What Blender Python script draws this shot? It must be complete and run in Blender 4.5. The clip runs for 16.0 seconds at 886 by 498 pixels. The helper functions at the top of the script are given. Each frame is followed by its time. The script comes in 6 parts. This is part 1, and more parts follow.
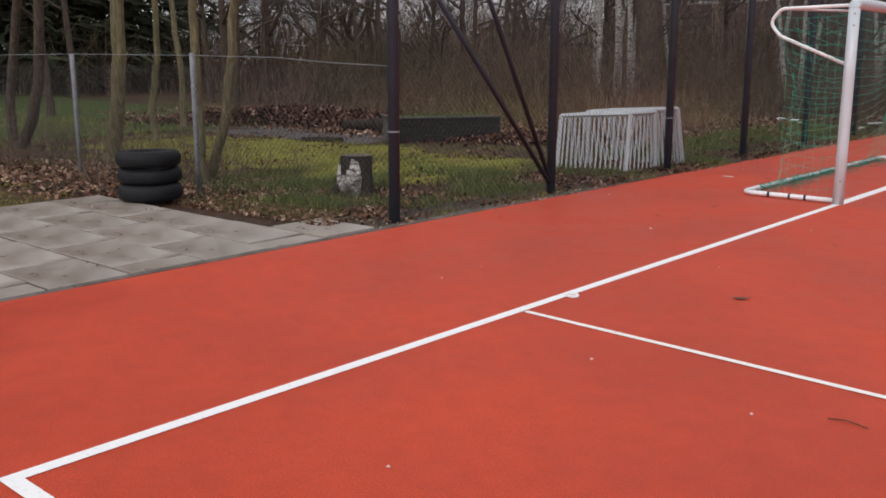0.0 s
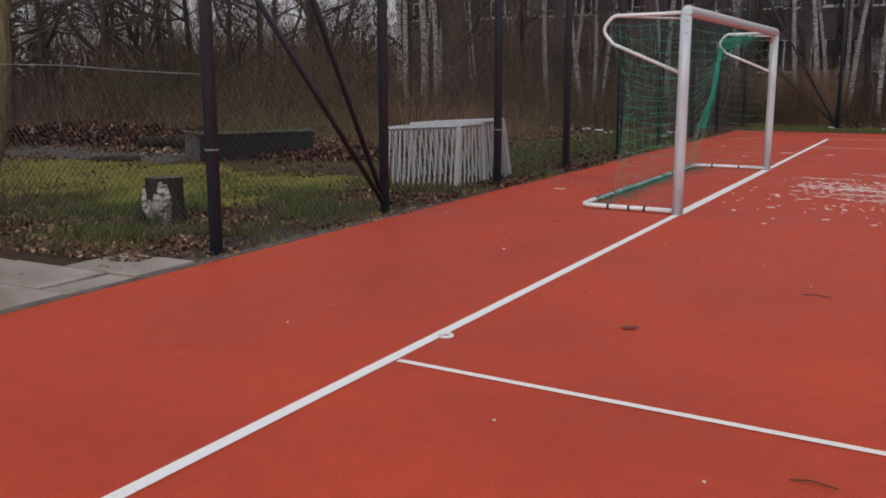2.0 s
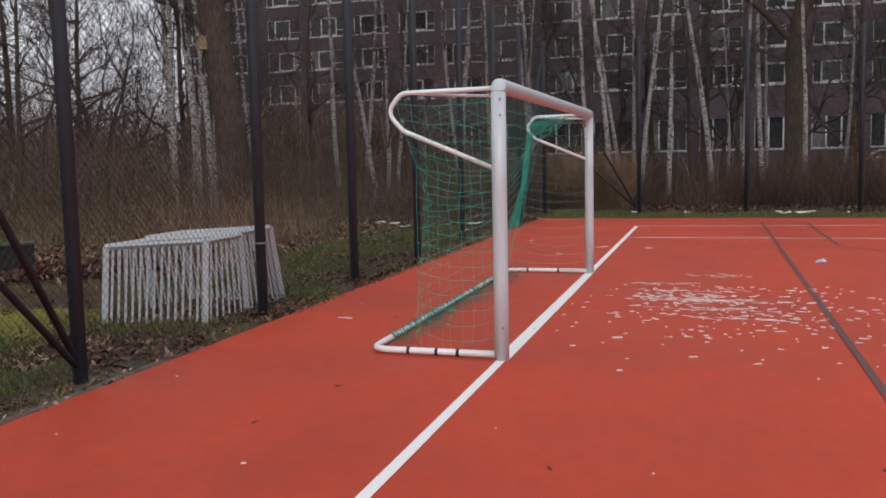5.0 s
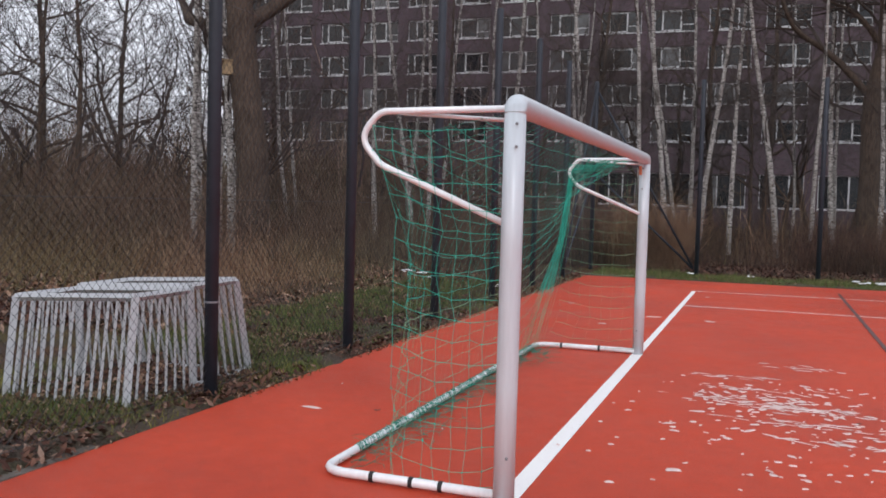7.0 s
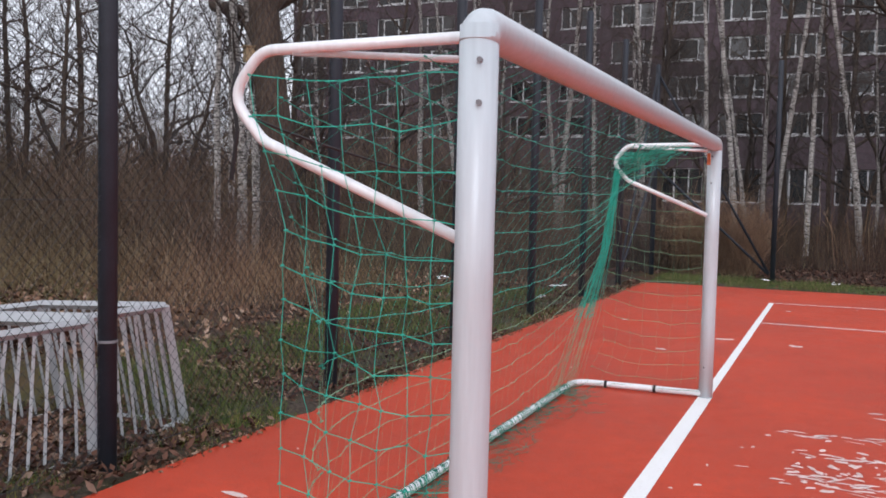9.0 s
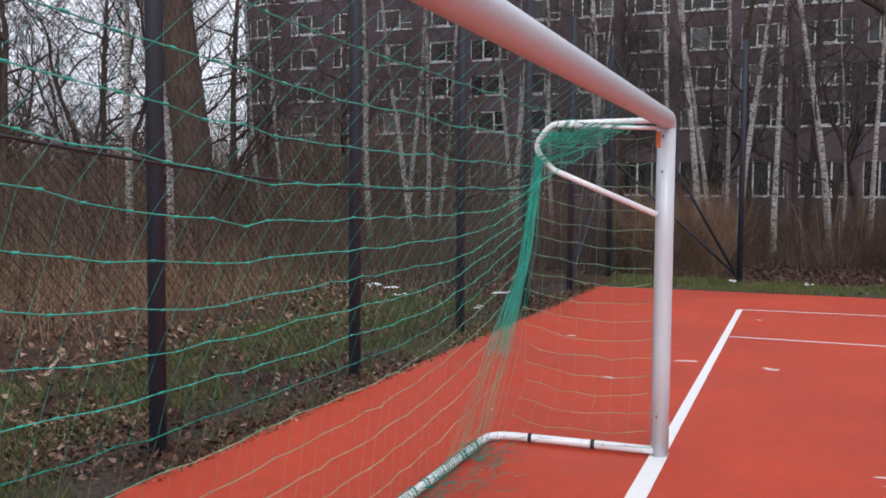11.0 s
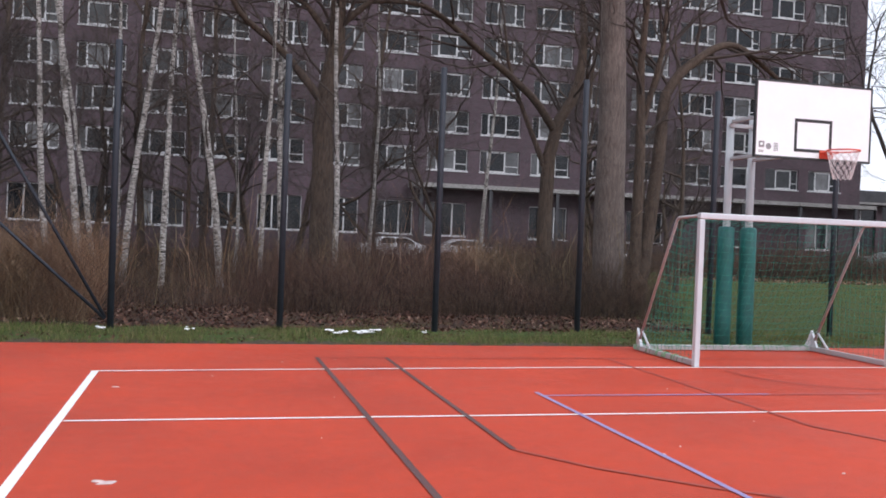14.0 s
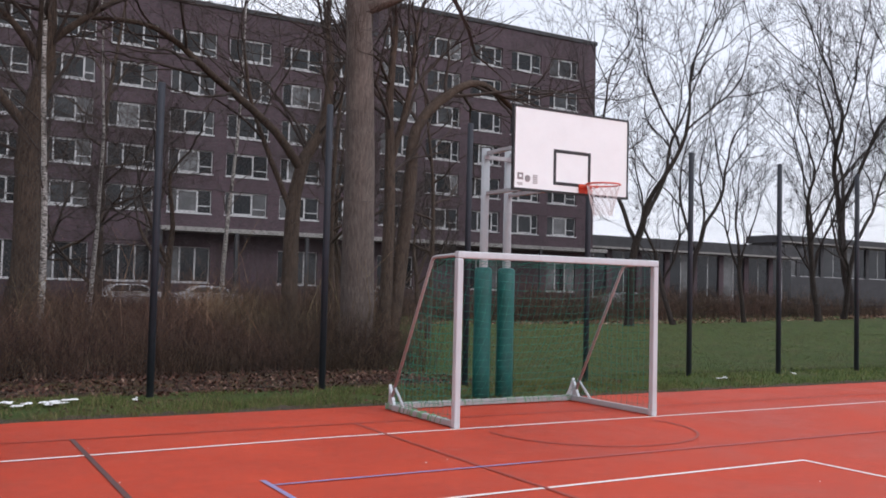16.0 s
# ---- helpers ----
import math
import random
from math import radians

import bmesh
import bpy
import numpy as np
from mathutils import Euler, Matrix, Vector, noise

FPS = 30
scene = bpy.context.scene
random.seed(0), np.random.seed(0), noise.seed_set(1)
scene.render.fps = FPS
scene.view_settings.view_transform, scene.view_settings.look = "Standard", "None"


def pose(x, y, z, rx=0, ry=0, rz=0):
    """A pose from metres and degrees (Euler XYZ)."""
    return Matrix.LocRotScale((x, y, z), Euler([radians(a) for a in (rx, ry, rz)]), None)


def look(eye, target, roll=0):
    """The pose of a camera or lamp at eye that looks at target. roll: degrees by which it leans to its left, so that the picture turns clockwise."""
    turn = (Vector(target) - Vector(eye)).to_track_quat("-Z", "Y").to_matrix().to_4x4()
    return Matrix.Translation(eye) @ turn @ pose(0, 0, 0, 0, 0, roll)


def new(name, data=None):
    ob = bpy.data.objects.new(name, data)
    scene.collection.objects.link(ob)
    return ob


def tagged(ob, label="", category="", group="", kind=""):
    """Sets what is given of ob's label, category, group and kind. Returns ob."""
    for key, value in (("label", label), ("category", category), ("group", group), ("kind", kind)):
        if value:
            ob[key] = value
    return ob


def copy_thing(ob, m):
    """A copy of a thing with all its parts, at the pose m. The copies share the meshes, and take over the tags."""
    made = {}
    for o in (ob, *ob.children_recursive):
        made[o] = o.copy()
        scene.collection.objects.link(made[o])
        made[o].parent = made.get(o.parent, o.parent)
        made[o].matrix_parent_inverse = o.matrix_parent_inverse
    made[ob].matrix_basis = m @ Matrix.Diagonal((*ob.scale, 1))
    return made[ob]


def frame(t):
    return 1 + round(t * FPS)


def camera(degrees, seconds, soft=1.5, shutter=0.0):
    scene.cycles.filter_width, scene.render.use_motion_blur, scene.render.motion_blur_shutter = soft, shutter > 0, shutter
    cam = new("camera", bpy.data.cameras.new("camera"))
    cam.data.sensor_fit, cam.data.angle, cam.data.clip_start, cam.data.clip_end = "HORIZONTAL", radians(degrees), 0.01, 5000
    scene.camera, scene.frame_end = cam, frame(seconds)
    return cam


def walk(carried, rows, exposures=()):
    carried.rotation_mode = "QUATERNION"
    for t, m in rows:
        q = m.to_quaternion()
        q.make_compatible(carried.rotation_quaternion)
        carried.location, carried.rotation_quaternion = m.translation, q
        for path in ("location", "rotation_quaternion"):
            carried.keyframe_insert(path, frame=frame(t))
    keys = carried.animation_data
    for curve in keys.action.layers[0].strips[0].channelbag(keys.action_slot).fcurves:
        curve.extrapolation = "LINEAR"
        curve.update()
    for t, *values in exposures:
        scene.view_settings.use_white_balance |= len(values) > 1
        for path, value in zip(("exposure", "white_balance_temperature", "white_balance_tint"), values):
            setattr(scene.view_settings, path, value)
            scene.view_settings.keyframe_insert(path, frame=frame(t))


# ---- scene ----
cam = camera(51.8, 16.0, 1.75)
PATH = [
    (0, (3.146, -9.782, 1.453), (1.849, -8.313, 1.052), -0.0),
    (0.5, (3.041, -9.825, 1.467), (1.805, -8.327, 0.99), -0.5),
    (1, (2.789, -9.661, 1.4), (1.625, -8.104, 0.929), -0.2),
    (1.5, (2.603, -9.49, 1.394), (1.524, -7.86, 0.972), -0.2),
    (2, (2.364, -9.264, 1.4), (1.415, -7.542, 1.028), -0.1),
    (2.5, (2.181, -9.011, 1.443), (1.362, -7.218, 1.106), -0.3),
    (3, (2.101, -8.592, 1.456), (1.407, -6.741, 1.149), -0.7),
    (3.5, (1.927, -8.187, 1.47), (1.339, -6.296, 1.187), -1.0),
    (4, (1.739, -7.616, 1.476), (1.197, -5.708, 1.221), -1.1),
    (4.5, (1.607, -7.099, 1.495), (1.061, -5.188, 1.268), -1.4),
    (7, (1.204, -4.441, 1.538), (0.539, -2.558, 1.433), 1.6),
    (7.5, (1.202, -3.999, 1.515), (0.474, -2.138, 1.425), 0.44),
    (8, (1.058, -3.376, 1.555), (0.291, -1.532, 1.445), 2.0),
    (10.5, (0.832, -1.004, 1.564), (-0.003, 0.81, 1.459), 0.1),
    (11, (0.76, -0.411, 1.57), (0.032, 1.447, 1.452), 0.5),
    (11.5, (0.772, 0.186, 1.546), (0.204, 2.099, 1.426), 1.1),
    (12, (0.824, 0.638, 1.569), (0.473, 2.604, 1.454), 1.6),
    (12.5, (0.822, 1.041, 1.589), (0.697, 3.035, 1.496), 2.1),
    (13, (0.919, 1.539, 1.574), (1.022, 3.535, 1.51), 2.2),
    (13.5, (1.02, 1.971, 1.592), (1.329, 3.946, 1.545), 2.6),
    (14, (1.099, 2.406, 1.609), (1.606, 4.341, 1.582), 2.2),
    (14.5, (1.259, 2.808, 1.628), (1.919, 4.696, 1.631), 1.9),
    (15, (1.514, 3.289, 1.633), (2.311, 5.122, 1.685), 1.7),
    (15.5, (1.719, 3.691, 1.625), (2.622, 5.473, 1.709), 1.6),
    (16, (1.992, 4.177, 1.605), (2.993, 5.907, 1.694), 1.4),
]
EXPOSURES = [(0, -0.13, 6330, 10), (1, -0.43, 6330, 10), (2, -0.54, 6330, 10), (4.5, -0.38, 6280, 10), (7, -0.04, 6080, 11), (8, 0.06, 6030, 11), (10.5, 0.05, 6030, 11), (12.5, 0.23, 5930, 12), (13.5, 0.28, 5930, 12), (14.5, 0.3, 5930, 12), (15.2, 0.11, 5980, 12), (16, -0.01, 6030, 12)]
walk(cam, [(t, look(eye, target, roll)) for t, eye, target, roll in PATH], EXPOSURES)

# ---- world, sun ----
world = bpy.data.worlds.new("overcast_sky")
scene.world = world
world.use_nodes = True
wn, wl = world.node_tree.nodes, world.node_tree.links
wn.clear()
w_out = wn.new("ShaderNodeOutputWorld")
w_bg = wn.new("ShaderNodeBackground")
w_sky = wn.new("ShaderNodeTexSky")
w_sky.sky_type, w_sky.sun_disc = "NISHITA", False
w_sky.sun_elevation, w_sky.sun_rotation = radians(24), radians(200)
w_sky.air_density, w_sky.dust_density = 1.0, 4.0
w_scale = wn.new("ShaderNodeVectorMath")
w_scale.operation = "SCALE"
w_scale.inputs["Scale"].default_value = 0.10
w_co = wn.new("ShaderNodeTexCoord")
w_map = wn.new("ShaderNodeMapping")
w_map.inputs["Scale"].default_value = (1.0, 1.0, 2.6)
w_noise = wn.new("ShaderNodeTexNoise")
w_noise.inputs["Scale"].default_value, w_noise.inputs["Detail"].default_value = 2.2, 6.0
w_ramp = wn.new("ShaderNodeValToRGB")
w_ramp.color_ramp.elements[0].position, w_ramp.color_ramp.elements[0].color = 0.36, (1.02, 1.03, 1.08, 1)
w_ramp.color_ramp.elements[1].position, w_ramp.color_ramp.elements[1].color = 0.62, (1.24, 1.22, 1.24, 1)
w_mix = wn.new("ShaderNodeMixRGB")
w_mix.inputs[0].default_value = 0.88
wl.new(w_co.outputs["Generated"], w_map.inputs["Vector"])
wl.new(w_map.outputs["Vector"], w_noise.inputs["Vector"])
wl.new(w_noise.outputs["Fac"], w_ramp.inputs["Fac"])
wl.new(w_sky.outputs["Color"], w_scale.inputs[0])
wl.new(w_scale.outputs["Vector"], w_mix.inputs[1])
wl.new(w_ramp.outputs["Color"], w_mix.inputs[2])
wl.new(w_mix.outputs["Color"], w_bg.inputs["Color"])
w_bg.inputs["Strength"].default_value = 1.0
wl.new(w_bg.outputs["Background"], w_out.inputs["Surface"])
sun = new("sun", bpy.data.lights.new("sun", "SUN"))
sun.data.energy, sun.data.angle, sun.data.color = 1.0, radians(20), (1.0, 0.97, 0.93)
sun.matrix_world = look((8, -20, 14), (0, 0, 0))


# ---- materials ----
class Mat:
    """A small builder for node materials."""

    def __init__(self, name, rough=0.7, metal=0.0, spec=0.5):
        self.m = bpy.data.materials.new(name)
        self.m.use_nodes = True
        self.t = self.m.node_tree
        self.b = self.t.nodes["Principled BSDF"]
        self.b.inputs["Roughness"].default_value = rough
        self.b.inputs["Metallic"].default_value = metal
        self.b.inputs["Specular IOR Level"].default_value = spec
        co = self.t.nodes.new("ShaderNodeTexCoord")
        self.co = co.outputs["Object"]

    def node(self, kind):
        return self.t.nodes.new(kind)

    def link(self, a, b):
        self.t.links.new(a, b)

    def noise(self, scale, detail=4.0, rough=0.55, stretch=None, dist=0.0):
        n = self.node("ShaderNodeTexNoise")
        n.inputs["Scale"].default_value = scale
        n.inputs["Detail"].default_value = detail
        n.inputs["Roughness"].default_value = rough
        n.inputs["Distortion"].default_value = dist
        if stretch:
            mp = self.node("ShaderNodeMapping")
            mp.inputs["Scale"].default_value = stretch
            self.link(self.co, mp.inputs["Vector"])
            self.link(mp.outputs["Vector"], n.inputs["Vector"])
        else:
            self.link(self.co, n.inputs["Vector"])
        return n.outputs["Fac"]

    def ramp(self, fac, *stops):
        r = self.node("ShaderNodeValToRGB")
        e = r.color_ramp.elements
        while len(e) < len(stops):
            e.new(0.5)
        for el, (p, c) in zip(e, stops):
            el.position, el.color = p, ((c, c, c, 1) if isinstance(c, (int, float)) else (*c, 1))
        self.link(fac, r.inputs["Fac"])
        return r.outputs["Color"]

    def mix(self, a, b, fac, mode="MIX"):
        n = self.node("ShaderNodeMixRGB")
        n.blend_type = mode
        for sock, v in ((n.inputs[0], fac), (n.inputs[1], a), (n.inputs[2], b)):
            if isinstance(v, (int, float)):
                sock.default_value = v
            elif isinstance(v, tuple):
                sock.default_value = (*v, 1)
            else:
                self.link(v, sock)
        return n.outputs[0]

    def island(self):
        return self.node("ShaderNodeNewGeometry").outputs["Random Per Island"]

    def rand(self):
        return self.node("ShaderNodeObjectInfo").outputs["Random"]

    def color(self, c):
        if isinstance(c, tuple):
            self.b.inputs["Base Color"].default_value = (*c, 1)
        else:
            self.link(c, self.b.inputs["Base Color"])
        return self

    def rough(self, c):
        self.link(c, self.b.inputs["Roughness"])
        return self

    def bump(self, h, strength=0.3, dist=0.01):
        n = self.node("ShaderNodeBump")
        n.inputs["Strength"].default_value, n.inputs["Distance"].default_value = strength, dist
        self.link(h, n.inputs["Height"])
        self.link(n.outputs["Normal"], self.b.inputs["Normal"])
        return self


def m_court():
    k = Mat("red_sports_surface", 0.7, 0, 0.25)
    grain = k.noise(130, 3, 0.85)
    blot = k.noise(0.55, 5, 0.6)
    fine = k.noise(7, 6, 0.7)
    c = k.ramp(blot, (0.3, (0.455, 0.046, 0.017)), (0.7, (0.58, 0.067, 0.028)))
    c = k.mix(c, k.ramp(grain, (0.28, 0.30), (0.5, 1.0), (0.72, 1.6)), 0.9, "MULTIPLY")
    c = k.mix(c, k.ramp(fine, (0.3, 0.80), (0.65, 1.07)), 0.65, "MULTIPLY")
    k.color(c).rough(k.ramp(blot, (0.35, 0.44), (0.65, 0.66))).bump(grain, 0.55, 0.006)
    return k.m


def m_paint(name, col, wear=(0.30, 0.12, 0.08), low=0.28):
    k = Mat(name, 0.55)
    n = k.noise(60, 5, 0.75)
    big = k.noise(3.0, 4, 0.6)
    worn = k.mix(k.ramp(n, (low, 1.0), (low + 0.12, 0.0)), k.ramp(big, (0.3, 1.0), (0.7, 0.25)), 1.0, "MULTIPLY")
    k.color(k.mix(k.mix(col, k.ramp(n, (0.2, 0.8), (0.8, 1.05)), 0.5, "MULTIPLY"), wear, worn)).bump(k.noise(240, 2, 0.8), 0.4, 0.004)
    return k.m


def m_alu(name="white_aluminium", col=(0.57, 0.62, 0.66)):
    k = Mat(name, 0.38, 0.1, 0.45)
    n = k.noise(5, 5, 0.6, (8, 8, 0.6))
    s = k.noise(60, 4, 0.7)
    k.color(k.mix(col, k.ramp(n, (0.3, 0.86), (0.7, 1.04)), 0.7, "MULTIPLY"))
    k.rough(k.ramp(s, (0.3, 0.30), (0.7, 0.48))).bump(s, 0.05, 0.002)
    return k.m


def m_plain(name, col, rough=0.6, metal=0.0, var=0.25, scale=12.0, bump=0.15, spec=0.5):
    k = Mat(name, rough, metal, spec)
    n = k.noise(scale, 5, 0.65)
    f = k.noise(scale * 14, 3, 0.7)
    c = k.mix(col, k.ramp(n, (0.3, 1 - var), (0.7, 1 + var)), 0.9, "MULTIPLY")
    c = k.mix(c, k.ramp(f, (0.3, 1 - var * 0.6), (0.7, 1 + var * 0.6)), 0.8, "MULTIPLY")
    k.color(c).bump(f, bump, 0.004)
    return k.m


def m_brick():
    k = Mat("dark_clinker_brick", 0.75)
    b = k.node("ShaderNodeTexBrick")
    mp = k.node("ShaderNodeMapping")
    mp.inputs["Rotation"].default_value = (radians(90), 0, 0)
    k.link(k.co, mp.inputs["Vector"])
    k.link(mp.outputs["Vector"], b.inputs["Vector"])
    b.inputs["Scale"].default_value = 1.0
    b.inputs["Brick Width"].default_value, b.inputs["Row Height"].default_value = 0.25, 0.083
    b.inputs["Mortar Size"].default_value = 0.012
    b.inputs["Color1"].default_value, b.inputs["Color2"].default_value = (0.046, 0.024, 0.034, 1), (0.090, 0.048, 0.064, 1)
    b.inputs["Mortar"].default_value = (0.068, 0.058, 0.063, 1)
    big = k.noise(0.25, 6, 0.6)
    streak = k.noise(0.8, 5, 0.65, (2.5, 1, 0.18))
    c = k.mix(b.outputs["Color"], k.ramp(big, (0.3, 0.78), (0.7, 1.18)), 0.9, "MULTIPLY")
    c = k.mix(c, k.ramp(streak, (0.3, 0.8), (0.7, 1.12)), 0.9, "MULTIPLY")
    k.color(c).bump(b.outputs["Fac"], 0.3, 0.01)
    return k.m


def m_ground():
    k = Mat("soil_grass_and_leaf_litter", 0.95, 0, 0.2)
    big = k.noise(0.22, 6, 0.62)
    mid = k.noise(1.6, 6, 0.65)
    fine = k.noise(28, 5, 0.75)
    soil = k.ramp(fine, (0.25, (0.018, 0.012, 0.009)), (0.5, (0.055, 0.036, 0.026)), (0.75, (0.13, 0.075, 0.045)))
    leaf = k.ramp(k.noise(9, 6, 0.7), (0.3, (0.03, 0.018, 0.012)), (0.55, (0.10, 0.05, 0.028)), (0.75, (0.20, 0.11, 0.065)))
    c = k.mix(soil, leaf, k.ramp(mid, (0.42, 0.0), (0.6, 1.0)))
    moss = k.ramp(fine, (0.3, (0.05, 0.055, 0.012)), (0.7, (0.14, 0.14, 0.03)))
    c = k.mix(c, moss, k.ramp(big, (0.50, 0.0), (0.62, 0.55)))
    k.color(c).bump(fine, 0.9, 0.03)
    return k.m


def m_lawn(name="lawn_turf", a=(0.028, 0.05, 0.012), b=(0.085, 0.12, 0.03), d=(0.12, 0.10, 0.04)):
    k = Mat(name, 0.95, 0, 0.2)
    f = k.noise(30, 5, 0.75)
    mid = k.noise(1.1, 6, 0.65)
    c = k.mix(k.ramp(f, (0.3, a), (0.7, b)), k.mix(d, k.ramp(f, (0.3, 0.4), (0.7, 1.2)), 1.0, "MULTIPLY"), k.ramp(mid, (0.48, 0.0), (0.68, 0.8)))
    k.color(c).bump(f, 0.9, 0.03)
    return k.m


def m_blade(name, *stops, rough=0.8):
    k = Mat(name, rough, 0, 0.25)
    c = k.ramp(k.island(), *stops)
    k.color(k.mix(c, k.ramp(k.noise(40, 3, 0.7), (0.3, 0.75), (0.7, 1.2)), 0.8, "MULTIPLY"))
    return k.m


def m_bark(name, lo, hi, scale=9.0):
    k = Mat(name, 0.9, 0, 0.2)
    v = k.noise(scale, 6, 0.7, (3.0, 3.0, 0.45), 0.6)
    g = k.noise(1.3, 5, 0.6)
    c = k.mix(k.ramp(v, (0.32, lo), (0.66, hi)), k.ramp(g, (0.3, 0.72), (0.7, 1.2)), 0.8, "MULTIPLY")
    k.color(c).bump(v, 0.8, 0.03)
    return k.m


def m_birch():
    k = Mat("white_birch_bark", 0.8, 0, 0.25)
    v = k.noise(5, 5, 0.7, (1.6, 1.6, 7.0), 0.4)
    patch = k.noise(2.3, 5, 0.65, (1, 1, 0.7))
    c = k.ramp(v, (0.41, (0.03, 0.025, 0.02)), (0.50, (0.34, 0.31, 0.29)), (0.64, (0.58, 0.55, 0.53)))
    c = k.mix(c, (0.05, 0.04, 0.032), k.ramp(patch, (0.54, 0.0), (0.64, 0.9)))
    k.color(c).bump(v, 0.4, 0.01)
    return k.m


def m_slab():
    k = Mat("wet_concrete_slab", 0.5, 0, 0.5)
    f = k.noise(90, 4, 0.75)
    st = k.noise(1.4, 6, 0.65)
    r = k.rand()
    c = k.ramp(st, (0.3, (0.20, 0.145, 0.11)), (0.55, (0.36, 0.31, 0.27)), (0.75, (0.44, 0.40, 0.36)))
    c = k.mix(c, k.ramp(f, (0.3, 0.75), (0.7, 1.15)), 0.8, "MULTIPLY")
    c = k.mix(c, k.ramp(r, (0.0, 0.93), (1.0, 1.07)), 1.0, "MULTIPLY")
    k.color(c).rough(k.ramp(st, (0.35, 0.22), (0.65, 0.6))).bump(f, 0.25, 0.004)
    return k.m


def m_pane():
    k = Mat("window_glass", 0.08, 0, 0.35)
    r = k.rand()
    c = k.ramp(r, (0.0, (0.006, 0.007, 0.009)), (0.6, (0.018, 0.020, 0.023)), (0.8, (0.05, 0.052, 0.055)), (1.0, (0.17, 0.17, 0.175)))
    k.color(k.mix(c, k.ramp(k.noise(0.9, 3, 0.6), (0.35, 0.6), (0.65, 1.2)), 0.9, "MULTIPLY"))
    return k.m


COURT = m_court()
WHITE_LINE = m_paint("white_line_paint", (0.92, 0.90, 0.89), low=0.28)
THIN_LINE = m_paint("thin_white_line_paint", (0.92, 0.86, 0.82), low=0.30)
DARK_LINE = m_paint("dark_line_paint", (0.095, 0.046, 0.045), (0.40, 0.06, 0.03), 0.34)
FADED_LINE = m_paint("faded_dark_line_paint", (0.33, 0.050, 0.034), (0.46, 0.065, 0.03), 0.42)
BLUE_LINE = m_paint("blue_line_paint", (0.30, 0.27, 0.50), (0.46, 0.08, 0.05), 0.36)
FADED_BLUE = m_paint("faded_blue_line_paint", (0.47, 0.12, 0.12), (0.46, 0.08, 0.05), 0.42)
ALU = m_alu()
ALU_WHITE = m_alu("white_coated_tube", (0.84, 0.86, 0.88))
GREY_ALU = m_alu("weathered_aluminium", (0.44, 0.46, 0.48))
GALV = m_plain("galvanised_steel", (0.21, 0.22, 0.235), 0.65, 0.2, 0.3, 9)
NET_GREEN = m_plain("green_net_cord", (0.035, 0.42, 0.31), 0.7, 0, 0.3, 9)
NET_DARK = m_plain("dirty_dark_green_net_cord", (0.02, 0.20, 0.145), 0.75, 0, 0.4, 9)
NET_DULL = m_plain("weathered_green_net_cord", (0.20, 0.36, 0.22), 0.7, 0, 0.35, 3)
CORD_BLACK = m_plain("black_rubber_cord", (0.012, 0.012, 0.014), 0.6)
POST_DARK = m_plain("anthracite_coated_steel", (0.018, 0.023, 0.034), 0.62, 0.0, 0.25, 6)
WIRE_DARK = m_plain("dark_coated_wire", (0.030, 0.030, 0.034), 0.5, 0.2)
WIRE_GALV = m_plain("dull_galvanised_wire", (0.075, 0.072, 0.070), 0.55, 0.5)
BRICK = m_brick()
FRAME_WHITE = m_plain("white_window_frame", (0.50, 0.50, 0.51), 0.5, 0, 0.1, 2)
CONCRETE = m_plain("grey_concrete", (0.26, 0.25, 0.24), 0.8, 0, 0.3, 3)
DARK_ROOF = m_plain("dark_roofing", (0.05, 0.05, 0.055), 0.8, 0, 0.3, 1)
PANE = m_pane()
GROUND = m_ground()
LAWN = m_lawn()
BARK = m_bark("grey_brown_bark", (0.030, 0.021, 0.016), (0.125, 0.092, 0.072))
BARK_PALE = m_bark("pale_grey_bark", (0.075, 0.058, 0.050), (0.20, 0.165, 0.15))
BARK_OLIVE = m_bark("olive_green_bark", (0.06, 0.05, 0.028), (0.21, 0.175, 0.10), 7)
TWIG = m_plain("dark_twigs", (0.050, 0.036, 0.030), 0.9, 0, 0.3, 2)
BIRCH = m_birch()
STUMP_BARK = m_bark("dark_stump_bark_with_white_patches", (0.014, 0.011, 0.009), (0.055, 0.044, 0.036), 5)
SLAB = m_slab()
PAD_GREEN = m_plain("green_foam_pad_cover", (0.006, 0.105, 0.095), 0.5, 0, 0.25, 6, 0.3)
BOARD_WHITE = m_plain("white_backboard_laminate", (0.86, 0.92, 0.94), 0.35, 0, 0.03, 3, 0.03)
BLACK = m_plain("black_paint", (0.015, 0.015, 0.018), 0.5, 0, 0.2)
GREY_PRINT = m_plain("grey_print", (0.25, 0.25, 0.26), 0.5, 0, 0.1)
RIM_ORANGE = m_plain("orange_red_rim_paint", (0.62, 0.075, 0.03), 0.4, 0, 0.2)
CORD_WHITE = m_plain("white_net_cord", (0.70, 0.68, 0.68), 0.7, 0, 0.15)
RUBBER = m_plain("black_tyre_rubber", (0.010, 0.010, 0.012), 0.6, 0, 0.3, 8, 0.3, 0.22)
PAPER = m_plain("wet_white_paper", (0.74, 0.72, 0.72), 0.6, 0, 0.15, 20)
LEAF_DARK = m_plain("dark_wet_leaf", (0.10, 0.035, 0.018), 0.6, 0, 0.4, 30)


# ---- mesh helpers ----
def rng(seed):
    return random.Random(seed)


def mesh_from(name, bm, mat, smooth=False):
    me = bpy.data.meshes.new(name)
    bm.normal_update()
    bm.to_mesh(me)
    bm.free()
    me.materials.append(mat)
    if smooth:
        me.polygons.foreach_set("use_smooth", [True] * len(me.polygons))
    return me


